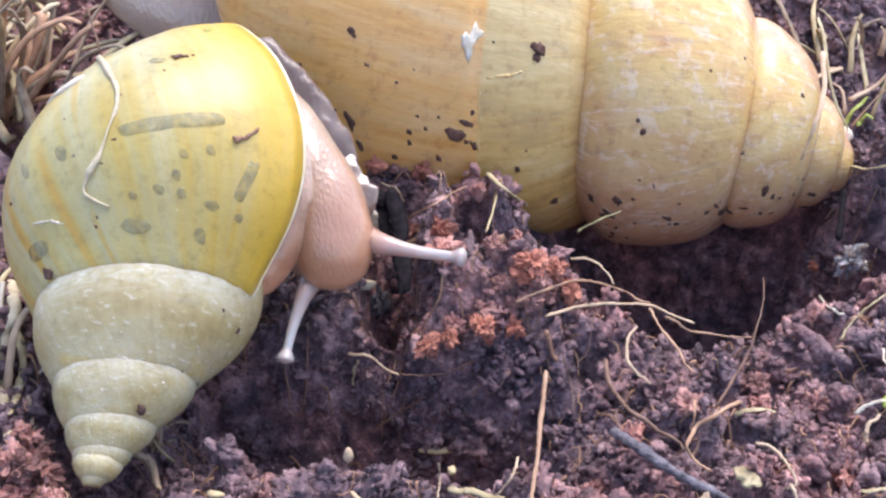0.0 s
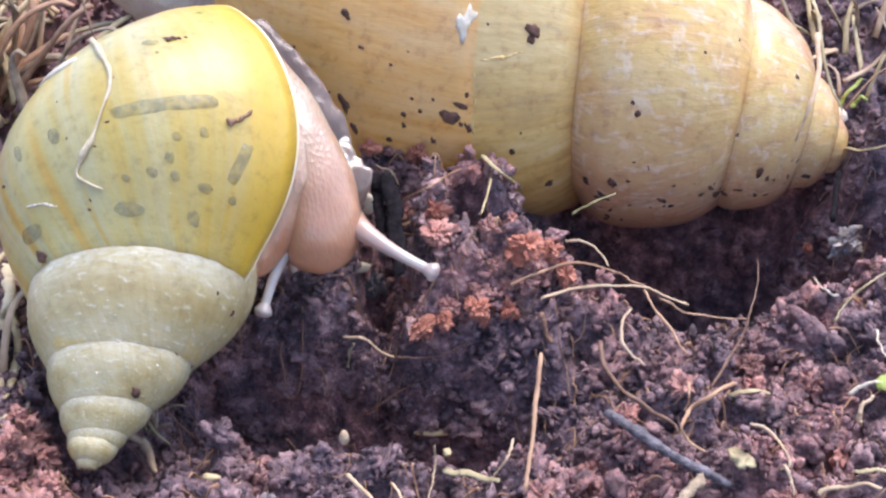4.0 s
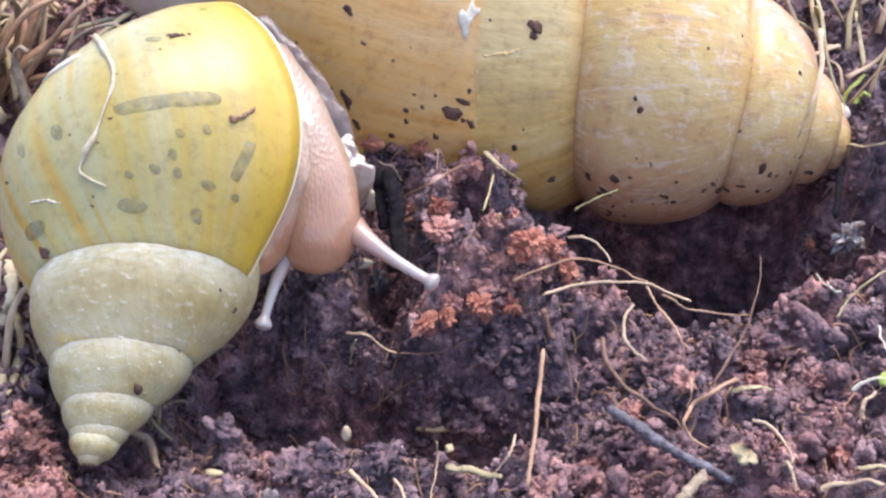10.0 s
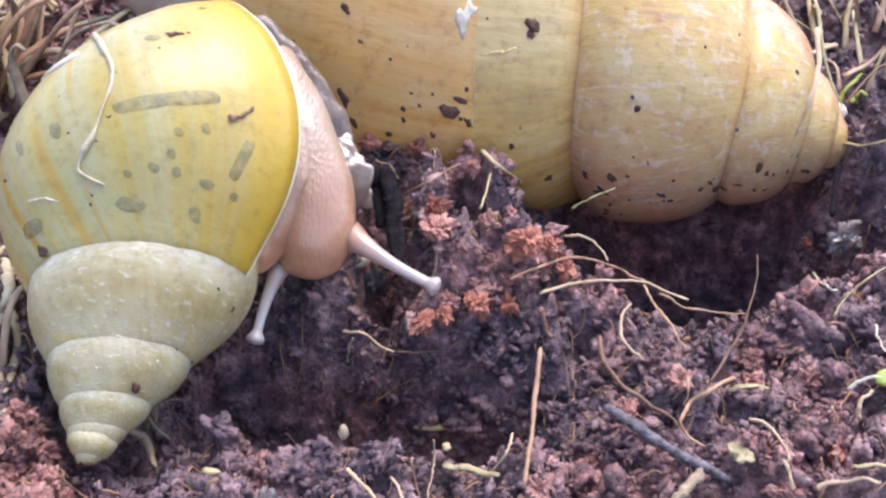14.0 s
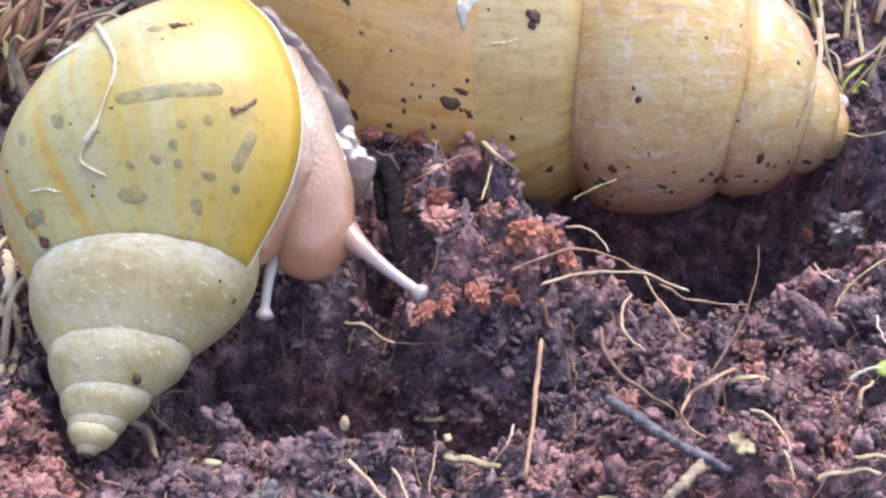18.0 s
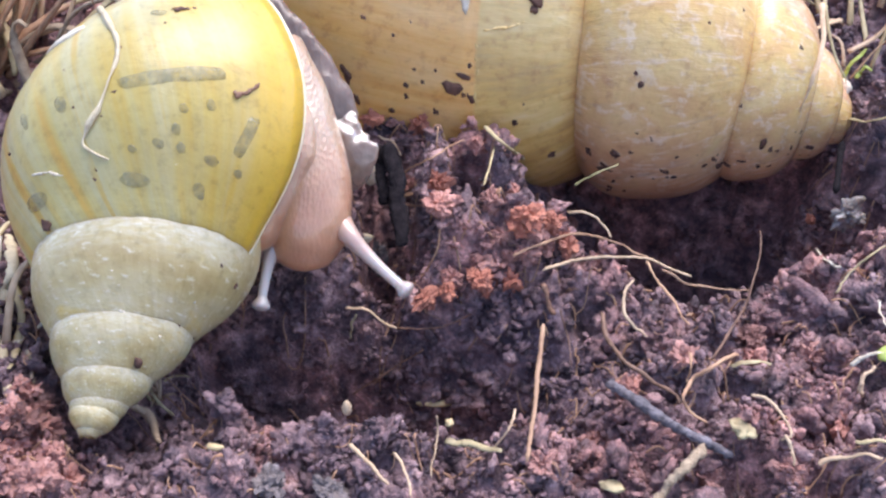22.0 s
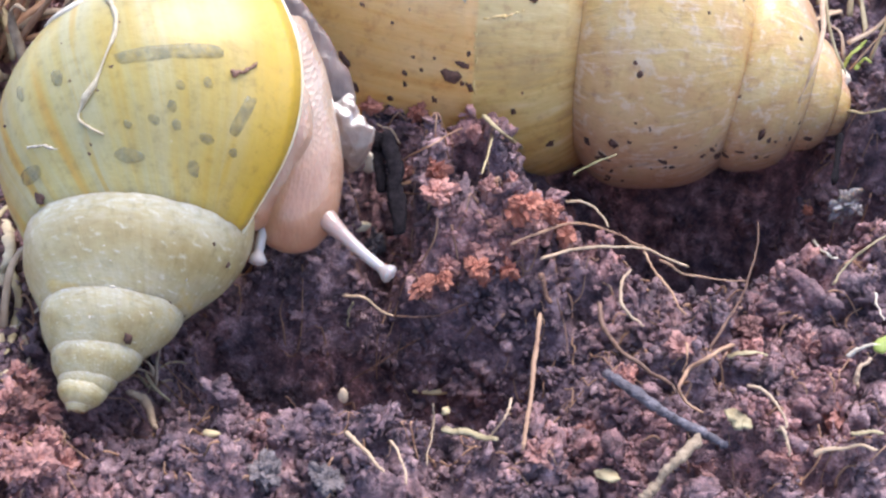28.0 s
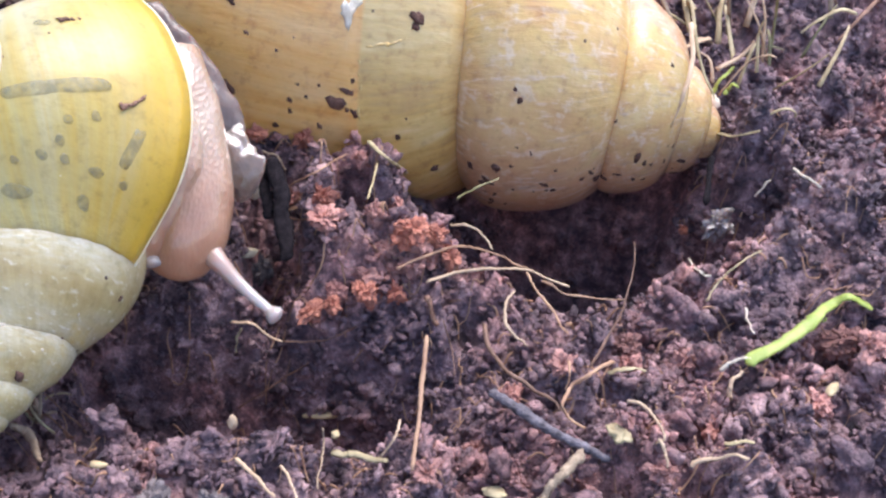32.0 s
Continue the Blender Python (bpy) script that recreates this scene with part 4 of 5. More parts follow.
strand("root", FLAKE, 0.2, ((44.5, 11.6, -12.8), (37.4, -9.0, 2.6), (38.0, -11.0, 3.4)), "short whitish root")
strand("root", STRAW, 0.16, ((36.9, -14.1, 2.8), (38.5, -12.4, 4.1), (40.5, -11.5, 5.6), (43.6, -8.9, 5.1)), "straw-coloured root on the bank")
strand("dry_straw", STRAW, 0.34, ((47.9, 20.8, -0.3), (49.1, 17.1, 1.9), (51.0, 15.2, 3.8)), "dry straw lying on the bank", 0.8, 0.6, "straw", "dry straws")
strand("leaf_scrap", STRAW, 0.4, ((25.2, -23.7, 2.6), (26.9, -23.7, 3.2), (29.0, -22.9, 2.2)), "narrow dry leaf scrap on soil", 0.5, 0.3, "leaf", "leaf scraps")
strand("dry_straw", PALE_ROOT, 0.36, ((30.4, -34.3, 2.0), (32.1, -34.5, 3.1), (34.6, -35.7, 4.4)), "pale curved straw on soil", 0.7, 0.7, "straw", "dry straws")
strand("dry_straw", STRAW, 0.25, ((32.9, -34.0, 4.4), (33.9, -34.2, 4.8), (35.3, -34.5, 5.0)), "short pale straw on soil", 0.8, 0.7, "straw", "dry straws")
strand("root", PALE_ROOT, 0.15, ((-7.4, 9.4, 4.9), (-5.8, 9.1, 4.3), (-4.8, 8.4, 3.1)), "small pale hooked root")
strand("root", ROOT, 0.14, ((-5.2, 7.2, 1.0), (-1.7, 1.3, 7.7), (2.0, 7.5, 5.7)), "thin tan root at the large shell")
strand("root", BROWN_ROOT, 0.13, ((-6.2, 5.8, -1.6), (-2.6, -0.4, 2.9), (0.7, -5.0, 6.7)), "straight red-brown fibre")
strand("dry_straw", STRAW, 0.17, ((6.5, 18.4, 1.5), (5.0, 4.3, 6.5), (3.7, -4.3, 8.3)), "thin dry straw leaning on the large shell", 0.7, 0.7, "straw", "dry straws")
strand("dry_straw", STRAW, 0.36, ((4.1, 7.7, 7.3), (6.3, 4.9, 6.7), (9.8, 16.6, -3.7), (12.9, 19.8, -8.9)), "stiff dry straw against the large shell", 0.7, 0.7, "straw", "dry straws")
strand("root", BARK, 0.5, ((45.9, 15.3, 0.1), (44.6, 11.1, -0.4), (43.1, 6.9, -0.9)), "dull grey-brown root beside the spire", 1.1)
strand("green_shoot", GREEN, 0.95, ((38.5, -22.3, 2.6), (42.4, -20.9, 3.6), (45.5, -18.9, 4.1), (48.7, -15.8, 3.7), (50.9, -15.5, 4.3), (53.1, -15.8, 3.2)), "bright green curved leaf on soil", 0.6, 0.35, "leaf", "leaf scraps")
strand("green_shoot", GREEN, 0.5, ((45.6, -18.7, 3.9), (47.3, -17.5, 2.8), (48.1, -17.3, 3.2)), "small green leaf tip", 0.4, 0.35, "leaf", "leaf scraps")
strand("root", FLAKE, 0.26, ((36.5, -21.9, 1.1), (37.7, -22.0, 2.3), (39.0, -22.3, 2.9)), "whitish leaf base on soil")
strand("root", PALE_ROOT, 0.3, ((36.7, -25.1, 0.4), (36.9, -24.1, 1.4), (38.1, -23.3, 2.2)), "pale curled leaf base on soil")
strand("root", FLAKE, 0.15, ((40.8, -14.7, 2.4), (40.5, -16.8, 2.5), (40.1, -19.5, 3.3)), "short white root hair")
strand("root", FLAKE, 0.2, ((48.9, 7.4, 0.0), (49.4, 7.1, 1.2), (50.2, 7.2, 2.3)), "short white root on the bank")
strand("root", FLAKE, 0.2, ((52.7, 7.6, 3.5), (50.3, -0.9, 8.3), (51.7, -1.8, 7.8)), "short white root on the bank")
strand("dry_straw", PALE_ROOT, 0.4, ((42.5, 22.5, 14.2), (41.9, 18.4, 12.2), (40.5, 14.6, 8.9), (39.7, 14.1, 5.0)), "pale dry straw bent over the spire", 0.6, 0.6, "straw", "dry straws")
strand("dry_straw", STRAW, 0.3, ((43.0, 27.7, 15.9), (42.8, 22.5, 14.2), (43.2, 18.9, 11.2), (45.3, 17.0, 7.1)), "dry straw at the spire", 0.7, 0.6, "straw", "dry straws")
strand("green_shoot", GREEN, 0.5, ((48.3, 26.9, 1.6), (49.6, 27.5, 3.4), (51.4, 28.3, 5.0)), "small green leaf beside the spire", 0.5, 0.4, "leaf", "leaf scraps")
strand("green_shoot", GREEN, 0.45, ((50.0, 26.5, 2.1), (50.9, 26.9, 3.2), (51.7, 26.2, 3.2)), "small green leaf beside the spire", 0.5, 0.4, "leaf", "leaf scraps")
strand("root", BROWN_ROOT, 0.16, ((-33.7, 3.2, 28.5), (-33.1, 2.0, 26.9), (-32.7, 1.1, 25.8), (-32.3, 0.9, 24.6)), "thin red-brown root hanging over the small shell")
strand("root", PALE_ROOT, 0.55, ((-29.2, -21.9, -4.2), (-27.9, -22.3, -5.5), (-25.8, -26.3, -4.5)), "thick pale wet root beside the apex of the spire", 0.8)
strand("root", CREAM, 0.75, ((-46.9, -0.0, -1.6), (-41.5, -11.6, 3.8), (-42.2, -13.4, 2.6), (-42.2, -16.4, -0.5), (-39.0, -24.5, 1.0), (-36.5, -28.2, 2.1)), "thick cream dry root beside the small shell", 0.8, 0.7)
strand("root", STRAW, 0.6, ((-41.6, -12.6, 2.9), (-40.2, -15.6, 2.0), (-40.4, -18.0, -0.5), (-38.8, -23.6, 2.2)), "papery straw-coloured root beside the small shell", 0.6, 0.5)
strand("root", STICK, 0.3, ((-39.0, -18.8, -0.1), (-37.4, -22.2, 1.1), (-36.7, -24.2, 1.0)), "thin grey-brown root beside the small shell", 0.7)
strand("bark_sliver", ROOT, 0.55, ((-6.2, 7.0, -1.4), (-3.7, 6.1, -0.3), (-0.9, 1.1, 3.5)), "pinkish brown flat bark strip in the soil", 0.8, 0.4, "bark", "bark slivers")
strand("grass_blade", OLIVE, 0.28, ((13.2, -0.7, 5.6), (15.0, -0.4, 6.8), (17.6, 0.7, 7.4)), "olive dry grass blade at the large shell", 0.5, 0.4, "grass", "grass blades")


# ---- dry moss and grass at the edges ----
def moss(base, count, length, spread_mm, lean, mats, seed, label, radius=0.4):
    """A tuft: each blade is a part, bent outward from the foot."""
    rnd = np.random.RandomState(seed)
    tuft = tagged(new("moss_tuft"), label, "moss", "moss tufts")
    tuft.location = np.array(base) * 0.001
    for k in range(count):
        foot_at = rnd.normal(size=3) * (spread_mm, spread_mm, 0.6)
        way = np.array(lean) + 0.5 * rnd.normal(size=3)
        way = way / np.linalg.norm(way) * length * (0.6 + 0.6 * rnd.rand())
        bend = rnd.normal(size=3) * length * 0.07 + (0, 0, length * 0.12)
        line = spline((foot_at, foot_at + way * 0.5 + bend, foot_at + way * 0.85 + bend * 0.6, foot_at + way), 16)
        radii = radius * (0.6 + 0.7 * rnd.rand()) * np.linspace(1, 0.4, 16)
        verts, faces = tube_data(line, radii, 6, 0.3, seed + k, 0.5)
        link_mesh("blade", verts, faces, mats[k % len(mats)], tuft)
    return tuft


STRAWS = (PALE_ROOT, STICK, STRAW, CREAM, ROOT)
moss((-58.0, 26.6, 1.4), 58, 18, 4.5, (0.25, 0.25, 0.9), STRAWS, 1, "tuft of dry straw-coloured moss blades", 0.8)
moss((-62.2, 38.4, 2.8), 30, 20, 4.5, (0.55, 0.0, 0.6), STRAWS, 2, "tuft of dry straw-coloured moss blades", 0.8)
moss((-55.0, 40.1, 4.4), 12, 12, 4.0, (-0.3, 0.1, 0.6), STRAWS, 3, "tuft of dry straw-coloured moss blades", 0.8)
moss((-43.2, -16.2, -0.9), 14, 12, 1.6, (0.05, 0.4, 0.7), (PALE_ROOT, FLAKE, STRAW), 4, "pale dry roots beside the small shell", 0.5)
moss((52.3, 29.4, 3.0), 16, 9, 4.5, (0.1, 0.1, 0.5), (STRAW, OLIVE, PALE_ROOT), 5, "tuft of greenish dry moss beside the spire", 0.35)
moss((50.5, 40.2, 4.3), 14, 9, 3.2, (0.1, 0.1, 0.4), (STRAW, PALE_ROOT, STICK), 6, "tuft of dry straw beside the spire", 0.45)
moss((66.0, 47.0, 8.0), 16, 9, 6.0, (-0.5, 0.0, 0.15), (STRAW, BROWN_ROOT, STICK), 7, "low tuft of dry straw on the bank", 0.4)
moss((-28.1, -18.6, -7.3), 7, 5, 1.2, (-0.2, 0.5, 0.3), (PALE_ROOT, STRAW), 8, "short pale rootlets by the apex", 0.22)


# ---- larger clods and chips ----
def clod_shape(seed):
    """A clod: one ragged lump, knobbed and notched all over."""
    bm = bmesh.new()
    bmesh.ops.create_icosphere(bm, subdivisions=4, radius=1.0)
    offset = Vector((seed * 4.7, seed * 2.9, seed * 6.1))
    for v in bm.verts:
        n = 0.7 * noise.noise(v.co * 1.1 + offset) + 0.5 * noise.noise(v.co * 2.6 + offset) + 0.6 * abs(noise.noise(v.co * 4.6 + offset)) + 0.3 * abs(noise.noise(v.co * 9.0 + offset))
        v.co *= max(0.25, 0.62 + n)
    verts = np.array([tuple(v.co) for v in bm.verts])
    tris = np.array([[v.index for v in f.verts] for f in bm.faces])
    bm.free()
    return verts, tris


def clod(name, at, size, mat, seed, label, category="clod", group="soil clods", rough=0.45):
    """A clod of many granules, or, for the other kinds, a single uneven piece."""
    v, f = clod_shape(seed) if category == "clod" else lump_shape(seed, 3, rough)
    ob = link_mesh(name, (v * size) @ np.array(Euler((0, 0, seed)).to_matrix()).T, [tuple(int(i) for i in q) for q in f], mat, None, category != "clod")
    ob.location = np.array(at) * 0.001
    return tagged(ob, label if len(label.split()) > 3 else label + " lying on soil", category, group)


clod("soil_clod", (-2.0, -9.8, -1.6), (1.5, 1.0, 0.8), CLOD, 1, "bright rust-red clod of coir")
clod("soil_clod", (0.1, -9.9, -0.8), (1.1, 0.8, 0.8), CLOD, 2, "bright rust-red clod of coir")
clod("soil_clod", (-8.2, 10.8, 6.2), (1.4, 0.9, 0.8), CLOD, 3, "bright rust-red clod of coir")
clod("soil_clod", (-0.9, 0.7, 4.7), (1.3, 1.3, 1.9), CLOD, 4, "pinkish rust clod of coir")
clod("soil_clod", (3.4, -9.5, 0.5), (1.5, 1.2, 1.0), CLOD, 5, "bright rust-red clod of coir")
clod("soil_clod", (8.2, -5.6, 5.5), (1.6, 1.3, 1.1), CLOD, 6, "pinkish rust clod of coir")
clod("soil_clod", (10.7, -4.6, 4.0), (1.2, 1.3, 1.0), CLOD, 7, "pinkish rust clod of coir")
clod("soil_clod", (12.3, -5.6, 1.6), (1.2, 1.0, 1.0), CLOD, 8, "pinkish rust clod of coir")
clod("soil_clod", (49.7, -19.0, 1.7), (2.0, 1.6, 1.3), BROWN_CLOD, 9, "brown ragged clod under the green leaf")
clod("soil_clod", (51.2, -21.4, 3.4), (1.9, 1.7, 1.4), PINK_CLOD, 10, "pinkish ragged clod under the green leaf")
clod("soil_clod", (44.4, -26.9, 1.2), (1.5, 1.3, 1.2), PINK_CLOD, 11, "pinkish ragged clod of coir")
clod("soil_clod", (-35.9, -29.7, 2.1), (1.5, 1.4, 1.2), BROWN_CLOD, 12, "reddish crumbly clod")
clod("soil_clod", (-37.2, -25.3, 1.1), (1.5, 1.4, 1.3), PINK_CLOD, 50, "pinkish rust clod of crumbly coir")
clod("soil_clod", (-36.1, -26.6, -0.0), (1.3, 1.2, 1.1), PINK_CLOD, 51, "pinkish rust clod of crumbly coir")
clod("soil_clod", (-36.9, -29.4, 2.3), (1.6, 1.4, 1.4), PINK_CLOD, 52, "pinkish rust clod of crumbly coir")
clod("soil_clod", (-34.9, -28.2, -0.5), (1.4, 1.3, 1.2), PINK_CLOD, 53, "pinkish rust clod of crumbly coir")
clod("soil_clod", (-36.6, -30.6, 0.0), (1.8, 1.6, 1.5), PINK_CLOD, 54, "pinkish rust clod of crumbly coir")
clod("soil_clod", (-33.1, -31.9, 0.1), (1.5, 1.4, 1.3), PINK_CLOD, 55, "pinkish rust clod of crumbly coir")
clod("soil_clod", (-35.7, -34.5, 0.7), (1.7, 1.5, 1.4), PINK_CLOD, 56, "pinkish rust clod of crumbly coir")
clod("soil_clod", (-32.3, -32.6, -1.9), (1.5, 1.4, 1.3), PINK_CLOD, 57, "pinkish rust clod of crumbly coir")
clod("soil_clod", (-32.7, -36.4, 2.6), (1.6, 1.4, 1.4), PINK_CLOD, 58, "pinkish rust clod of crumbly coir")
clod("soil_clod", (-0.5, -2.8, 4.6), (1.9, 1.7, 1.6), PINK_CLOD, 59, "pinkish rust clod of crumbly coir")
clod("soil_clod", (5.2, -5.0, 2.4), (1.1, 1.3, 1.1), PINK_CLOD, 70, "pinkish brown ragged clod of coir")
clod("soil_clod", (7.5, -5.0, 4.2), (1.5, 1.3, 1.3), CLOD, 71, "rust-red ragged clod of coir")
clod("soil_clod", (9.1, -5.5, 3.5), (1.2, 1.1, 1.0), PINK_CLOD, 72, "pinkish brown ragged clod of coir")
clod("soil_clod", (10.2, -5.7, 1.5), (0.9, 0.9, 1.1), PINK_CLOD, 73, "pinkish brown ragged clod of coir")
clod("soil_clod", (11.9, -4.1, 1.2), (1.1, 1.0, 1.2), CLOD, 74, "rust-red ragged clod of coir")
clod("soil_clod", (3.6, -7.0, 0.8), (1.2, 1.3, 1.2), PINK_CLOD, 75, "pinkish brown ragged clod of coir")
clod("soil_clod", (6.4, -6.4, 0.4), (1.1, 1.1, 1.1), PINK_CLOD, 76, "pinkish brown ragged clod of coir")
clod("soil_clod", (4.3, -7.9, -1.6), (1.1, 1.1, 1.1), CLOD, 77, "rust-red ragged clod of coir")
clod("soil_clod", (16.3, 21.7, -16.7), (0.9, 0.9, 0.9), PINK_CLOD, 78, "pinkish brown ragged clod of coir")
clod("soil_clod", (8.3, -6.6, 1.5), (1.4, 1.4, 1.1), PINK_CLOD, 79, "pinkish brown ragged clod of coir")
clod("soil_clod", (6.6, -8.1, -0.9), (0.9, 1.0, 1.2), CLOD, 80, "rust-red ragged clod of coir")
clod("soil_clod", (0.6, -7.8, -0.8), (1.1, 0.9, 1.0), PINK_CLOD, 81, "pinkish brown ragged clod of coir")
clod("soil_clod", (-4.3, 7.6, -0.0), (0.9, 1.1, 1.1), PINK_CLOD, 82, "pinkish brown ragged clod of coir")
clod("soil_clod", (-2.8, 11.2, 5.5), (1.4, 1.1, 1.3), CLOD, 83, "rust-red ragged clod of coir")
clod("soil_clod", (-5.6, 11.9, 5.2), (1.1, 1.1, 0.9), PINK_CLOD, 84, "pinkish brown ragged clod of coir")
clod("soil_clod", (3.4, 7.9, 4.7), (1.0, 1.1, 1.0), PINK_CLOD, 85, "pinkish brown ragged clod of coir")
clod("soil_clod", (4.6, -3.1, 5.6), (1.3, 1.2, 1.3), PINK_CLOD, 86, "pinkish brown ragged clod of coir")
clod("soil_clod", (7.1, 4.4, 1.2), (1.0, 0.9, 0.9), PINK_CLOD, 87, "pinkish brown ragged clod of coir")
clod("soil_clod", (15.4, -6.7, 0.5), (0.9, 0.9, 1.1), PINK_CLOD, 88, "pinkish brown ragged clod of coir")
clod("soil_clod", (-8.4, 2.5, -4.8), (1.1, 1.2, 1.1), PINK_CLOD, 89, "pinkish brown ragged clod of coir")
clod("soil_clod", (16.5, -23.1, -1.2), (1.2, 1.3, 1.4), PINK_CLOD, 90, "pinkish brown ragged clod of coir")
clod("soil_clod", (21.2, -22.5, 2.6), (1.2, 1.2, 1.0), PINK_CLOD, 91, "pinkish brown ragged clod of coir")
clod("soil_clod", (28.3, -19.7, -0.2), (1.1, 1.0, 1.2), PINK_CLOD, 92, "pinkish brown ragged clod of coir")
clod("soil_clod", (34.4, -18.8, -1.1), (1.4, 1.1, 1.2), PINK_CLOD, 93, "pinkish brown ragged clod of coir")
clod("soil_clod", (34.8, -27.3, -1.1), (1.2, 1.2, 1.4), PINK_CLOD, 94, "pinkish brown ragged clod of coir")
clod("soil_clod", (28.1, -34.6, 1.6), (1.1, 1.2, 1.2), PINK_CLOD, 95, "pinkish brown ragged clod of coir")
clod("soil_clod", (13.2, -26.8, -3.8), (1.1, 1.2, 1.2), PINK_CLOD, 96, "pinkish brown ragged clod of coir")
clod("soil_clod", (7.8, -34.7, 2.4), (1.1, 1.3, 1.1), PINK_CLOD, 97, "pinkish brown ragged clod of coir")
clod("soil_clod", (21.7, -33.5, -0.4), (1.0, 1.1, 1.1), PINK_CLOD, 98, "pinkish brown ragged clod of coir")
clod("soil_clod", (28.5, -17.9, 0.7), (1.4, 1.2, 1.1), BROWN_CLOD, 13, "reddish crumbly clod")
clod("soil_clod", (-7.7, 1.7, -6.0), (1.2, 1.2, 1.9), GREY_CLOD, 15, "greyish bark clod by the head")
clod("soil_clod", (46.7, 10.0, -6.5), (2.0, 1.2, 2.2), WET_CLOD, 16, "wet greyish translucent clod on the bank")
clod("soil_clod", (44.7, 15.8, -11.4), (0.7, 0.6, 0.6), CLOD, 27, "small reddish crumb on the bank")
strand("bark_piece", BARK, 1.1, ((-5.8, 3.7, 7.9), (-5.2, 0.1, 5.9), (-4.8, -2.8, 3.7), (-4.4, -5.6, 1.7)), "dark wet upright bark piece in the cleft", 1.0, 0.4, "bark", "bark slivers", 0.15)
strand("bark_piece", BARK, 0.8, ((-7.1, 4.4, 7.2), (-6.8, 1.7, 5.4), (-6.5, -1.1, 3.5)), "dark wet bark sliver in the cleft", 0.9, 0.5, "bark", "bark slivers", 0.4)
clod("pale_chip", (48.4, 26.2, 0.8), (1.5, 0.9, 1.2), FLAKE, 30, "pale grey papery scrap by the spire", "chip", "pale chips", 0.5)
clod("pale_chip", (13.5, -35.7, 1.0), (1.1, 0.6, 0.3), STRAW, 31, "pale flat bark chip on soil", "chip", "pale chips", 0.4)
clod("soil_clod", (-14.3, -35.8, 1.2), (1.6, 1.4, 1.2), GREY_CLOD, 17, "bluish grey clod")
clod("soil_clod", (-9.3, -36.1, 0.8), (1.7, 1.3, 1.0), GREY_CLOD, 18, "bluish grey clod")
clod("pale_chip", (-8.2, 5.5, 2.6), (0.9, 0.5, 1.4), FLAKE, 19, "pale chip beside the head", "chip", "pale chips", 0.15)
clod("pale_chip", (-8.9, -0.2, -1.7), (1.2, 0.45, 0.6), CREAM, 19, "whitish chip on dark soil", "chip", "pale chips", 0.2)
clod("pale_chip", (-8.5, -28.2, 2.1), (0.4, 0.4, 0.9), PALE_ROOT, 21, "pale seed husk on dark soil", "husk", "pale chips", 0.2)
clod("pale_chip", (-1.1, -12.2, -14.3), (2.0, 0.45, 0.3), STRAW, 22, "pale flat sliver on soil", "chip", "pale chips", 0.2)
clod("pale_chip", (0.3, -29.1, 1.3), (0.4, 0.35, 0.3), STRAW, 23, "pale round crumb", "chip", "pale chips", 0.3)
clod("pale_chip", (24.5, -31.8, 3.4), (1.0, 0.8, 0.25), STRAW, 24, "pale papery scrap on soil", "chip", "pale chips", 0.9)
clod("pale_chip", (-18.8, -33.5, 3.2), (0.7, 0.35, 0.25), STRAW, 25, "pale crumb", "chip", "pale chips", 0.3)
clod("pale_chip", (45.9, -25.8, 2.2), (1.0, 0.5, 0.4), STRAW, 26, "pale yellow scrap on soil", "chip", "pale chips", 0.3)


def root_hairs(count, area, seed):
    """Fine stray fibres all over the soil, in one mesh."""
    rnd = np.random.RandomState(seed)
    verts, tris, base = [], [], 0
    for k in range(count):
        x, y = area[0] + rnd.rand() * (area[1] - area[0]), area[2] + rnd.rand() * (area[3] - area[2])
        a, long = rnd.rand() * 6.28, 1.2 + 4.5 * rnd.rand() ** 2
        pts = []
        for s in np.linspace(-0.5, 0.5, 5):
            px, py = x + math.cos(a) * long * s, y + math.sin(a) * long * s
            pts.append((px, py, float(soil_height(px, py)) + 0.45 + 0.8 * (0.25 - s * s) * rnd.rand() * 3))
            a += rnd.normal() * 0.35
        v, f = tube_data(spline(pts, 12), (0.05 + 0.08 * rnd.rand()) * np.linspace(1, 0.6, 12), 5, 0.2, k)
        verts.append(v)
        tris += [(q[0] + base, q[i] + base, q[i + 1] + base) for q in f for i in range(1, len(q) - 1)]
        base += len(v)
    return joined("root_hairs", np.vstack(verts), np.array(tris), ROOT)


tagged(root_hairs(800, (-48, 60, -38, 20), 12), "fine tan root hairs strewn over the soil", "root hairs", kind="stuff")


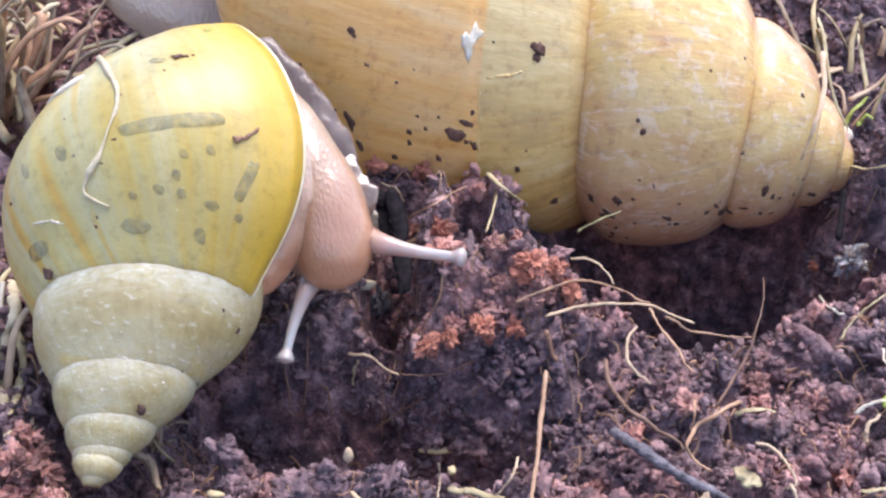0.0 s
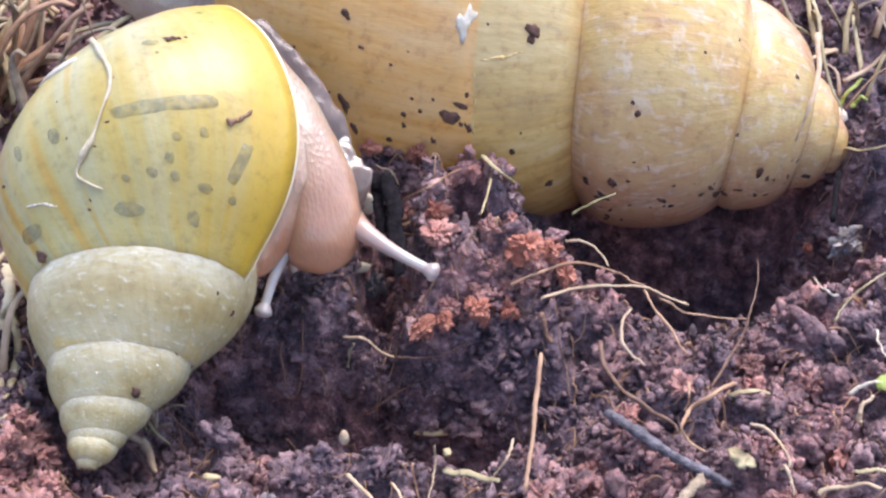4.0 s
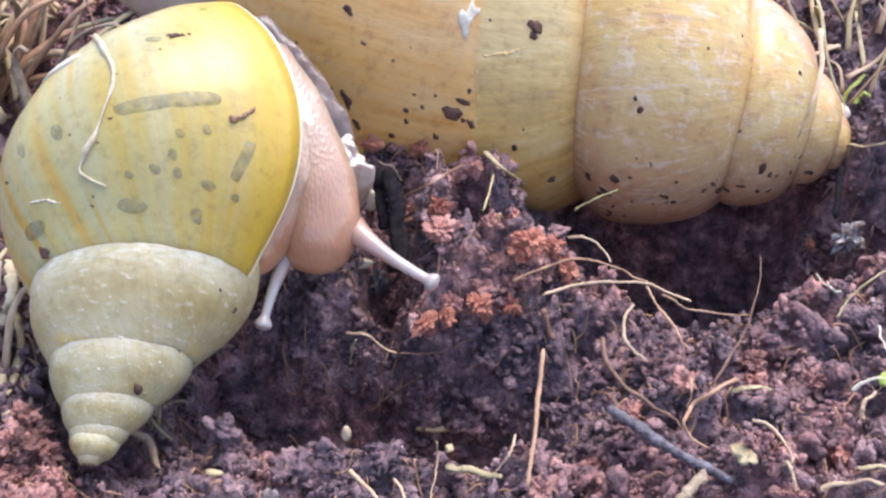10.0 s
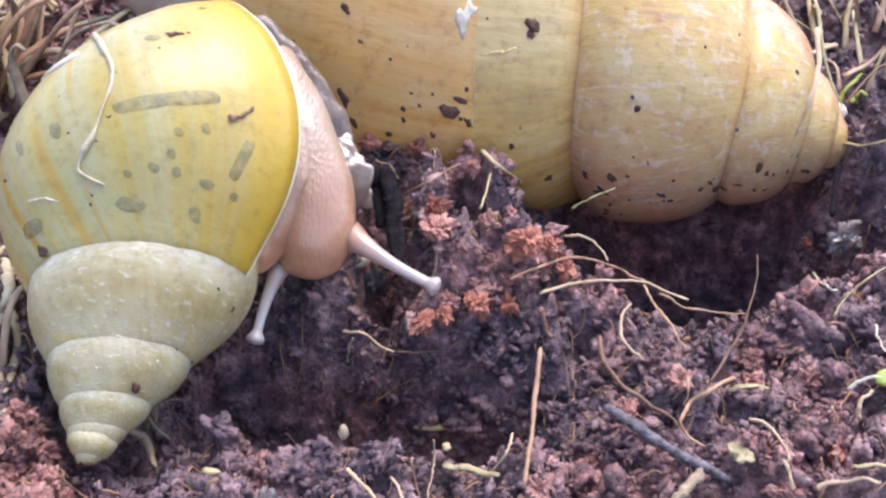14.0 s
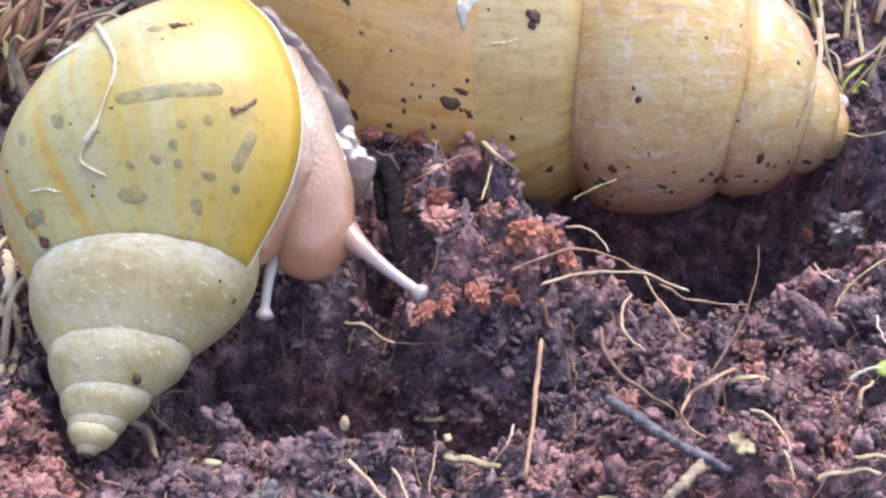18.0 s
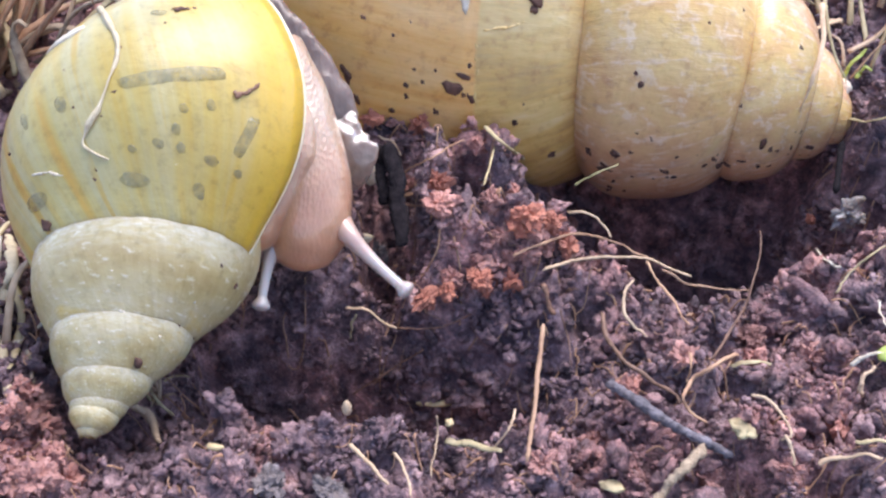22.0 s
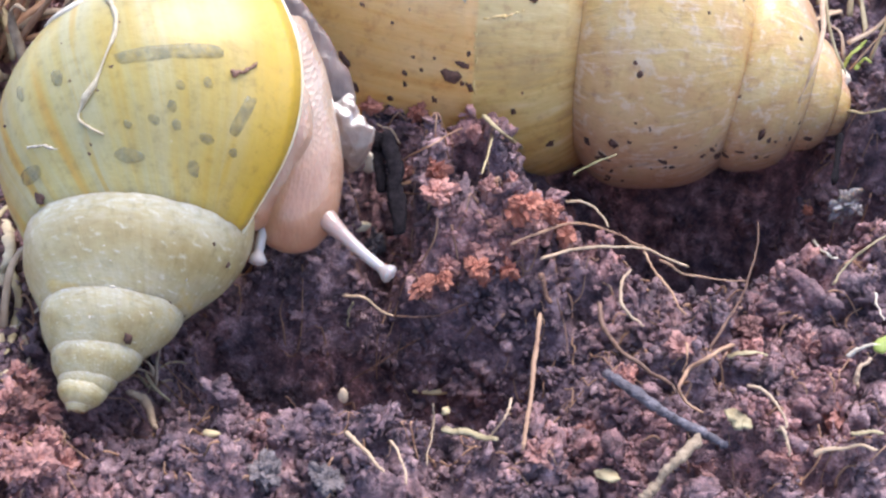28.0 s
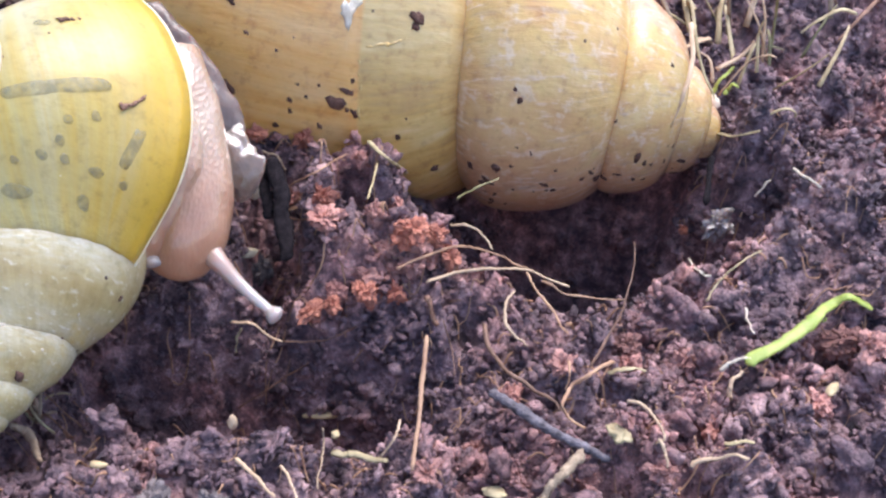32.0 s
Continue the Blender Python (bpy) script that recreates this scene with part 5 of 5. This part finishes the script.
# ---- what moves ----
def motions():
    walk(small_snail, [
        (0, pose(-0.01355, -0.00376, 0.01792, 52.00, -0.39, 0.30)),
        (1, pose(-0.01356, -0.00376, 0.01793, 52.00, -0.31, 0.24)),
        (2, pose(-0.01354, -0.00376, 0.01792, 52.00, -0.31, 0.24)),
        (3, pose(-0.01354, -0.00376, 0.01793, 52.00, -0.34, 0.26)),
        (3.5, pose(-0.01357, -0.00375, 0.01794, 52.00, -0.36, 0.28)),
        (5.5, pose(-0.01367, -0.00371, 0.01799, 52.00, -0.37, 0.29)),
        (6, pose(-0.01368, -0.00372, 0.01798, 52.00, -0.37, 0.29)),
        (7, pose(-0.01370, -0.00373, 0.01797, 52.00, -0.41, 0.32)),
        (8, pose(-0.01366, -0.00373, 0.01796, 52.00, -0.32, 0.25)),
        (9, pose(-0.01359, -0.00377, 0.01792, 52.00, -0.23, 0.18)),
        (10, pose(-0.01354, -0.00381, 0.01787, 52.00, -0.16, 0.12)),
        (11, pose(-0.01348, -0.00383, 0.01784, 52.00, -0.13, 0.11)),
        (12, pose(-0.01346, -0.00384, 0.01783, 52.00, -0.06, 0.04)),
        (13, pose(-0.01342, -0.00384, 0.01782, 52.00, 0.00, -0.00)),
        (14, pose(-0.01338, -0.00385, 0.01781, 52.00, 0.01, -0.01)),
        (14.5, pose(-0.01336, -0.00386, 0.01780, 52.00, 0.02, -0.01)),
        (16.5, pose(-0.01321, -0.00391, 0.01773, 52.00, 0.31, -0.24)),
        (17, pose(-0.01322, -0.00391, 0.01774, 52.00, 0.33, -0.26)),
        (18, pose(-0.01323, -0.00390, 0.01775, 52.00, 0.38, -0.30)),
        (19, pose(-0.01320, -0.00389, 0.01776, 52.00, 0.42, -0.33)),
        (20, pose(-0.01323, -0.00388, 0.01778, 52.00, 0.51, -0.40)),
        (21, pose(-0.01316, -0.00389, 0.01776, 52.00, 0.64, -0.50)),
        (22, pose(-0.01315, -0.00391, 0.01773, 52.00, 0.73, -0.57)),
        (23, pose(-0.01307, -0.00394, 0.01769, 51.99, 0.91, -0.71)),
        (24, pose(-0.01299, -0.00400, 0.01763, 51.99, 0.98, -0.77)),
        (25, pose(-0.01298, -0.00401, 0.01761, 51.99, 1.07, -0.83)),
        (26, pose(-0.01296, -0.00402, 0.01760, 51.99, 1.24, -0.97)),
        (26.5, pose(-0.01297, -0.00402, 0.01759, 51.99, 1.28, -1.00)),
        (28.5, pose(-0.01328, -0.00347, 0.01829, 51.98, 1.76, -1.38)),
        (29, pose(-0.01319, -0.00348, 0.01829, 51.98, 1.71, -1.33)),
        (30, pose(-0.01331, -0.00350, 0.01826, 51.98, 1.88, -1.47)),
        (31, pose(-0.01320, -0.00349, 0.01827, 51.97, 2.06, -1.61)),
        (31.5, pose(-0.01295, -0.00356, 0.01818, 51.98, 1.78, -1.39)),
        (32, pose(-0.01279, -0.00375, 0.01794, 51.99, 1.21, -0.94)),
    ])
    walk(head, [
        (0, pose(-0.00137, 0.00039, 0, 0, 0, 11.01)),
        (1, pose(-0.00135, 0.00037, 0, 0, 0, 9.78)),
        (2, pose(-0.00131, 0.00043, 0, 0, 0, 8.44)),
        (3, pose(-0.00128, 0.00049, 0, 0, 0, 7.07)),
        (3.5, pose(-0.00127, 0.00052, 0, 0, 0, 6.74)),
        (5.5, pose(-0.00121, 0.00063, 0, 0, 0, 5.54)),
        (6, pose(-0.00120, 0.00067, 0, 0, 0, 5.23)),
        (7, pose(-0.00117, 0.00073, 0, 0, 0, 4.58)),
        (8, pose(-0.00112, 0.00063, 0, 0, 0, 4.09)),
        (9, pose(-0.00105, 0.00052, 0, 0, 0, 3.30)),
        (10, pose(-0.00100, 0.00041, 0, 0, 0, 2.50)),
        (11, pose(-0.00095, 0.00029, 0, 0, 0, 1.63)),
        (12, pose(-0.00090, 0.00018, 0, 0, 0, 0.83)),
        (13, pose(-0.00084, 0.00007, 0, 0, 0, 0.01)),
        (14, pose(-0.00078, -0.00009, 0, 0, 0, -0.48)),
        (14.5, pose(-0.00079, -0.00018, 0, 0, 0, -0.73)),
        (16.5, pose(-0.00082, -0.00058, 0, 0, 0, -1.35)),
        (17, pose(-0.00083, -0.00069, 0, 0, 0, -1.58)),
        (18, pose(-0.00085, -0.00088, 0, 0, 0, -2.01)),
        (19, pose(-0.00088, -0.00108, 0, 0, 0, -2.47)),
        (20, pose(-0.00090, -0.00128, 0, 0, 0, -2.85)),
        (21, pose(-0.00093, -0.00133, 0, 0, 0, -3.69)),
        (22, pose(-0.00097, -0.00138, 0, 0, 0, -4.57)),
        (23, pose(-0.00101, -0.00144, 0, 0, 0, -5.34)),
        (24, pose(-0.00104, -0.00149, 0, 0, 0, -5.92)),
        (25, pose(-0.00108, -0.00154, 0, 0, 0, -6.48)),
        (26, pose(-0.00112, -0.00160, 0, 0, 0, -6.93)),
        (26.5, pose(-0.00108, -0.00156, 0, 0, 0, -7.25)),
        (28.5, pose(-0.00093, -0.00146, 0, 0, 0, -8.14)),
        (29, pose(-0.00089, -0.00143, 0, 0, 0, -8.59)),
        (30, pose(-0.00082, -0.00137, 0, 0, 0, -9.12)),
        (31, pose(-0.00074, -0.00126, 0, 0, 0, -9.13)),
        (31.5, pose(-0.00075, -0.00121, 0, 0, 0, -9.61)),
        (32, pose(-0.00077, -0.00116, 0, 0, 0, -10.47)),
    ])
    walk(right_feeler, [
        (0, pose(0.01495, -0.01060, -0.00080, 15.0, 0, -101.2)),
        (0.5, pose(0.01480, -0.01090, -0.00080, 14.9, 0, -103.0)),
        (1, pose(0.01451, -0.01107, -0.00080, 14.9, 0, -104.3)),
        (1.5, pose(0.01416, -0.01165, -0.00080, 14.8, 0, -108.2)),
        (2, pose(0.01409, -0.01189, -0.00080, 14.7, 0, -109.5)),
        (2.5, pose(0.01370, -0.01298, -0.00080, 14.6, 0, -116.3)),
        (3, pose(0.01352, -0.01334, -0.00080, 14.6, 0, -118.3)),
        (3.5, pose(0.01317, -0.01346, -0.00080, 14.5, 0, -119.5)),
        (5.5, pose(0.01206, -0.01503, -0.00080, 14.2, 0, -129.9)),
        (6, pose(0.01188, -0.01526, -0.00080, 14.1, 0, -131.5)),
        (6.5, pose(0.01188, -0.01534, -0.00080, 14.1, 0, -131.4)),
        (7, pose(0.01224, -0.01520, -0.00080, 14.0, 0, -128.8)),
        (7.5, pose(0.01271, -0.01498, -0.00080, 13.6, 0, -125.5)),
        (8, pose(0.01286, -0.01479, -0.00080, 13.3, 0, -123.4)),
        (8.5, pose(0.01251, -0.01545, -0.00080, 12.9, 0, -127.5)),
        (9, pose(0.01254, -0.01543, -0.00080, 12.6, 0, -126.9)),
        (9.5, pose(0.01262, -0.01539, -0.00080, 12.2, 0, -126.0)),
        (10, pose(0.01257, -0.01495, -0.00080, 11.9, 0, -123.6)),
        (10.5, pose(0.01284, -0.01421, -0.00080, 11.5, 0, -118.3)),
        (11, pose(0.01312, -0.01343, -0.00080, 11.1, 0, -112.8)),
        (11.5, pose(0.01303, -0.01384, -0.00080, 10.8, 0, -114.9)),
        (12, pose(0.01314, -0.01438, -0.00080, 10.5, 0, -117.1)),
        (12.5, pose(0.01295, -0.01451, -0.00080, 10.5, 0, -117.9)),
        (13, pose(0.01310, -0.01468, -0.00080, 10.5, 0, -117.9)),
        (13.5, pose(0.01300, -0.01516, -0.00080, 10.5, 0, -120.0)),
        (14, pose(0.01289, -0.01529, -0.00080, 10.5, 0, -120.5)),
        (14.5, pose(0.01280, -0.01518, -0.00080, 10.5, 0, -119.8)),
        (16.5, pose(0.01190, -0.01585, -0.00080, 10.5, 0, -124.2)),
        (17, pose(0.01173, -0.01601, -0.00080, 10.5, 0, -125.1)),
        (17.5, pose(0.01144, -0.01659, -0.00080, 10.5, 0, -128.5)),
        (18, pose(0.01150, -0.01665, -0.00080, 10.5, 0, -128.2)),
        (18.5, pose(0.01125, -0.01682, -0.00080, 10.5, 0, -129.4)),
        (19, pose(0.01135, -0.01673, -0.00080, 10.5, 0, -128.3)),
        (19.5, pose(0.01120, -0.01707, -0.00080, 10.5, 0, -130.1)),
        (20, pose(0.01084, -0.01737, -0.00080, 10.5, 0, -132.5)),
        (20.5, pose(0.01046, -0.01726, -0.00080, 10.5, 0, -132.6)),
        (21, pose(0.01031, -0.01740, -0.00080, 10.5, 0, -132.7)),
        (21.5, pose(0.01010, -0.01748, -0.00080, 10.5, 0, -132.8)),
        (22, pose(0.00992, -0.01772, -0.00080, 10.5, 0, -133.8)),
        (22.5, pose(0.00965, -0.01800, -0.00080, 10.5, 0, -135.2)),
        (23, pose(0.00894, -0.01793, -0.00080, 10.5, 0, -137.0)),
        (23.5, pose(0.00890, -0.01705, -0.00080, 10.5, 0, -132.2)),
        (24, pose(0.00878, -0.01690, -0.00080, 10.5, 0, -131.4)),
        (24.5, pose(0.00882, -0.01708, -0.00080, 10.5, 0, -131.5)),
        (25, pose(0.00881, -0.01749, -0.00080, 10.5, 0, -133.2)),
        (25.5, pose(0.00891, -0.01740, -0.00080, 10.5, 0, -131.6)),
        (26, pose(0.00918, -0.01697, -0.00080, 10.5, 0, -127.6)),
        (26.5, pose(0.00948, -0.01673, -0.00080, 10.5, 0, -124.8)),
        (28.5, pose(0.00887, -0.01794, -0.00080, 10.5, 0, -130.0)),
        (29, pose(0.00878, -0.01802, -0.00080, 10.5, 0, -129.5)),
        (29.5, pose(0.00880, -0.01846, -0.00080, 10.5, 0, -131.7)),
        (30, pose(0.00838, -0.01914, -0.00080, 10.5, 0, -137.0)),
        (30.5, pose(0.00833, -0.01908, -0.00080, 10.5, 0, -136.1)),
        (31, pose(0.00881, -0.01863, -0.00080, 10.5, 0, -130.7)),
        (31.5, pose(0.00853, -0.01885, -0.00080, 10.5, 0, -131.7)),
        (32, pose(0.00829, -0.01900, -0.00080, 10.5, 0, -133.1)),
    ])
    walk(left_feeler, [
        (0, pose(-0.00202, -0.02036, -0.00120, 16, 0, 163.6)),
        (0.5, pose(-0.00235, -0.02009, -0.00120, 16, 0, 162.8)),
        (1, pose(-0.00288, -0.01971, -0.00120, 16, 0, 160.2)),
        (1.5, pose(-0.00330, -0.01924, -0.00120, 16, 0, 158.2)),
        (2, pose(-0.00360, -0.01876, -0.00120, 16, 0, 157.1)),
        (2.5, pose(-0.00375, -0.01836, -0.00120, 16, 0, 157.3)),
        (3, pose(-0.00352, -0.01807, -0.00120, 16, 0, 160.5)),
        (3.5, pose(-0.00363, -0.01785, -0.00120, 16, 0, 161.2)),
        (5.5, pose(-0.00335, -0.01707, -0.00120, 16, 0, 157.0)),
        (6, pose(-0.00344, -0.01707, -0.00120, 16, 0, 155.3)),
        (6.5, pose(-0.00304, -0.01714, -0.00120, 16, 0, 157.6)),
        (7, pose(-0.00276, -0.01749, -0.00120, 16, 0, 159.6)),
        (7.5, pose(-0.00205, -0.01816, -0.00120, 16, 0, 165.7)),
        (8, pose(-0.00159, -0.01855, -0.00120, 16, 0, 169.0)),
        (8.5, pose(-0.00259, -0.01938, -0.00120, 16, 0, 165.2)),
        (9, pose(-0.00328, -0.01981, -0.00120, 16, 0, 163.3)),
        (9.5, pose(-0.00401, -0.01961, -0.00120, 16, 0, 160.0)),
        (10, pose(-0.00382, -0.01910, -0.00120, 16, 0, 162.0)),
        (10.5, pose(-0.00329, -0.01892, -0.00120, 16, 0, 165.4)),
        (11, pose(-0.00342, -0.01953, -0.00120, 16, 0, 165.7)),
        (11.5, pose(-0.00343, -0.02019, -0.00120, 16, 0, 166.8)),
        (12, pose(-0.00354, -0.02093, -0.00120, 16, 0, 167.0)),
        (12.5, pose(-0.00414, -0.02074, -0.00120, 16, 0, 163.1)),
        (13, pose(-0.00463, -0.02075, -0.00120, 16, 0, 159.9)),
        (13.5, pose(-0.00481, -0.02067, -0.00120, 16, 0, 159.4)),
        (14, pose(-0.00435, -0.02056, -0.00120, 16, 0, 162.7)),
        (14.5, pose(-0.00445, -0.02038, -0.00120, 16, 0, 162.4)),
        (16.5, pose(-0.00339, -0.01864, -0.00120, 16, 0, 170.1)),
        (17, pose(-0.00315, -0.01888, -0.00120, 16, 0, 173.3)),
        (17.5, pose(-0.00304, -0.01906, -0.00120, 16, 0, 175.2)),
        (18, pose(-0.00356, -0.01903, -0.00120, 16, 0, 171.6)),
        (18.5, pose(-0.00397, -0.01921, -0.00120, 16, 0, 169.3)),
        (19, pose(-0.00386, -0.01963, -0.00120, 16, 0, 171.7)),
        (19.5, pose(-0.00344, -0.01988, -0.00120, 16, 0, 176.3)),
        (20, pose(-0.00412, -0.02006, -0.00120, 16, 0, 171.3)),
        (20.5, pose(-0.00468, -0.01995, -0.00120, 16, 0, 165.7)),
        (21, pose(-0.00434, -0.01980, -0.00120, 16, 0, 168.2)),
        (21.5, pose(-0.00430, -0.01956, -0.00120, 16, 0, 167.7)),
        (22, pose(-0.00401, -0.01957, -0.00120, 16, 0, 169.6)),
        (22.5, pose(-0.00460, -0.01948, -0.00120, 16, 0, 163.4)),
        (23, pose(-0.00443, -0.01932, -0.00120, 16, 0, 164.4)),
        (23.5, pose(-0.00445, -0.01919, -0.00120, 16, 0, 164.7)),
        (24, pose(-0.00455, -0.01939, -0.00120, 16, 0, 164.9)),
        (24.5, pose(-0.00451, -0.01958, -0.00120, 16, 0, 166.1)),
        (25, pose(-0.00469, -0.01952, -0.00120, 16, 0, 164.5)),
        (25.5, pose(-0.00459, -0.01897, -0.00120, 16, 0, 164.3)),
        (26, pose(-0.00376, -0.01820, -0.00120, 16, 0, 171.3)),
        (26.5, pose(-0.00385, -0.01800, -0.00120, 16, 0, 171.1)),
        (28.5, pose(-0.00367, -0.01692, -0.00120, 16, 0, 169.0)),
        (29, pose(-0.00384, -0.01686, -0.00120, 16, 0, 168.4)),
        (29.5, pose(-0.00390, -0.01695, -0.00120, 16, 0, 166.5)),
        (30, pose(-0.00387, -0.01679, -0.00120, 16, 0, 166.3)),
        (30.5, pose(-0.00376, -0.01651, -0.00120, 16, 0, 168.0)),
        (31, pose(-0.00366, -0.01614, -0.00120, 16, 0, 169.0)),
        (31.5, pose(-0.00388, -0.01552, -0.00120, 16, 0, 169.5)),
        (32, pose(-0.00356, -0.01431, -0.00120, 16, 0, 179.0)),
    ])


motions()
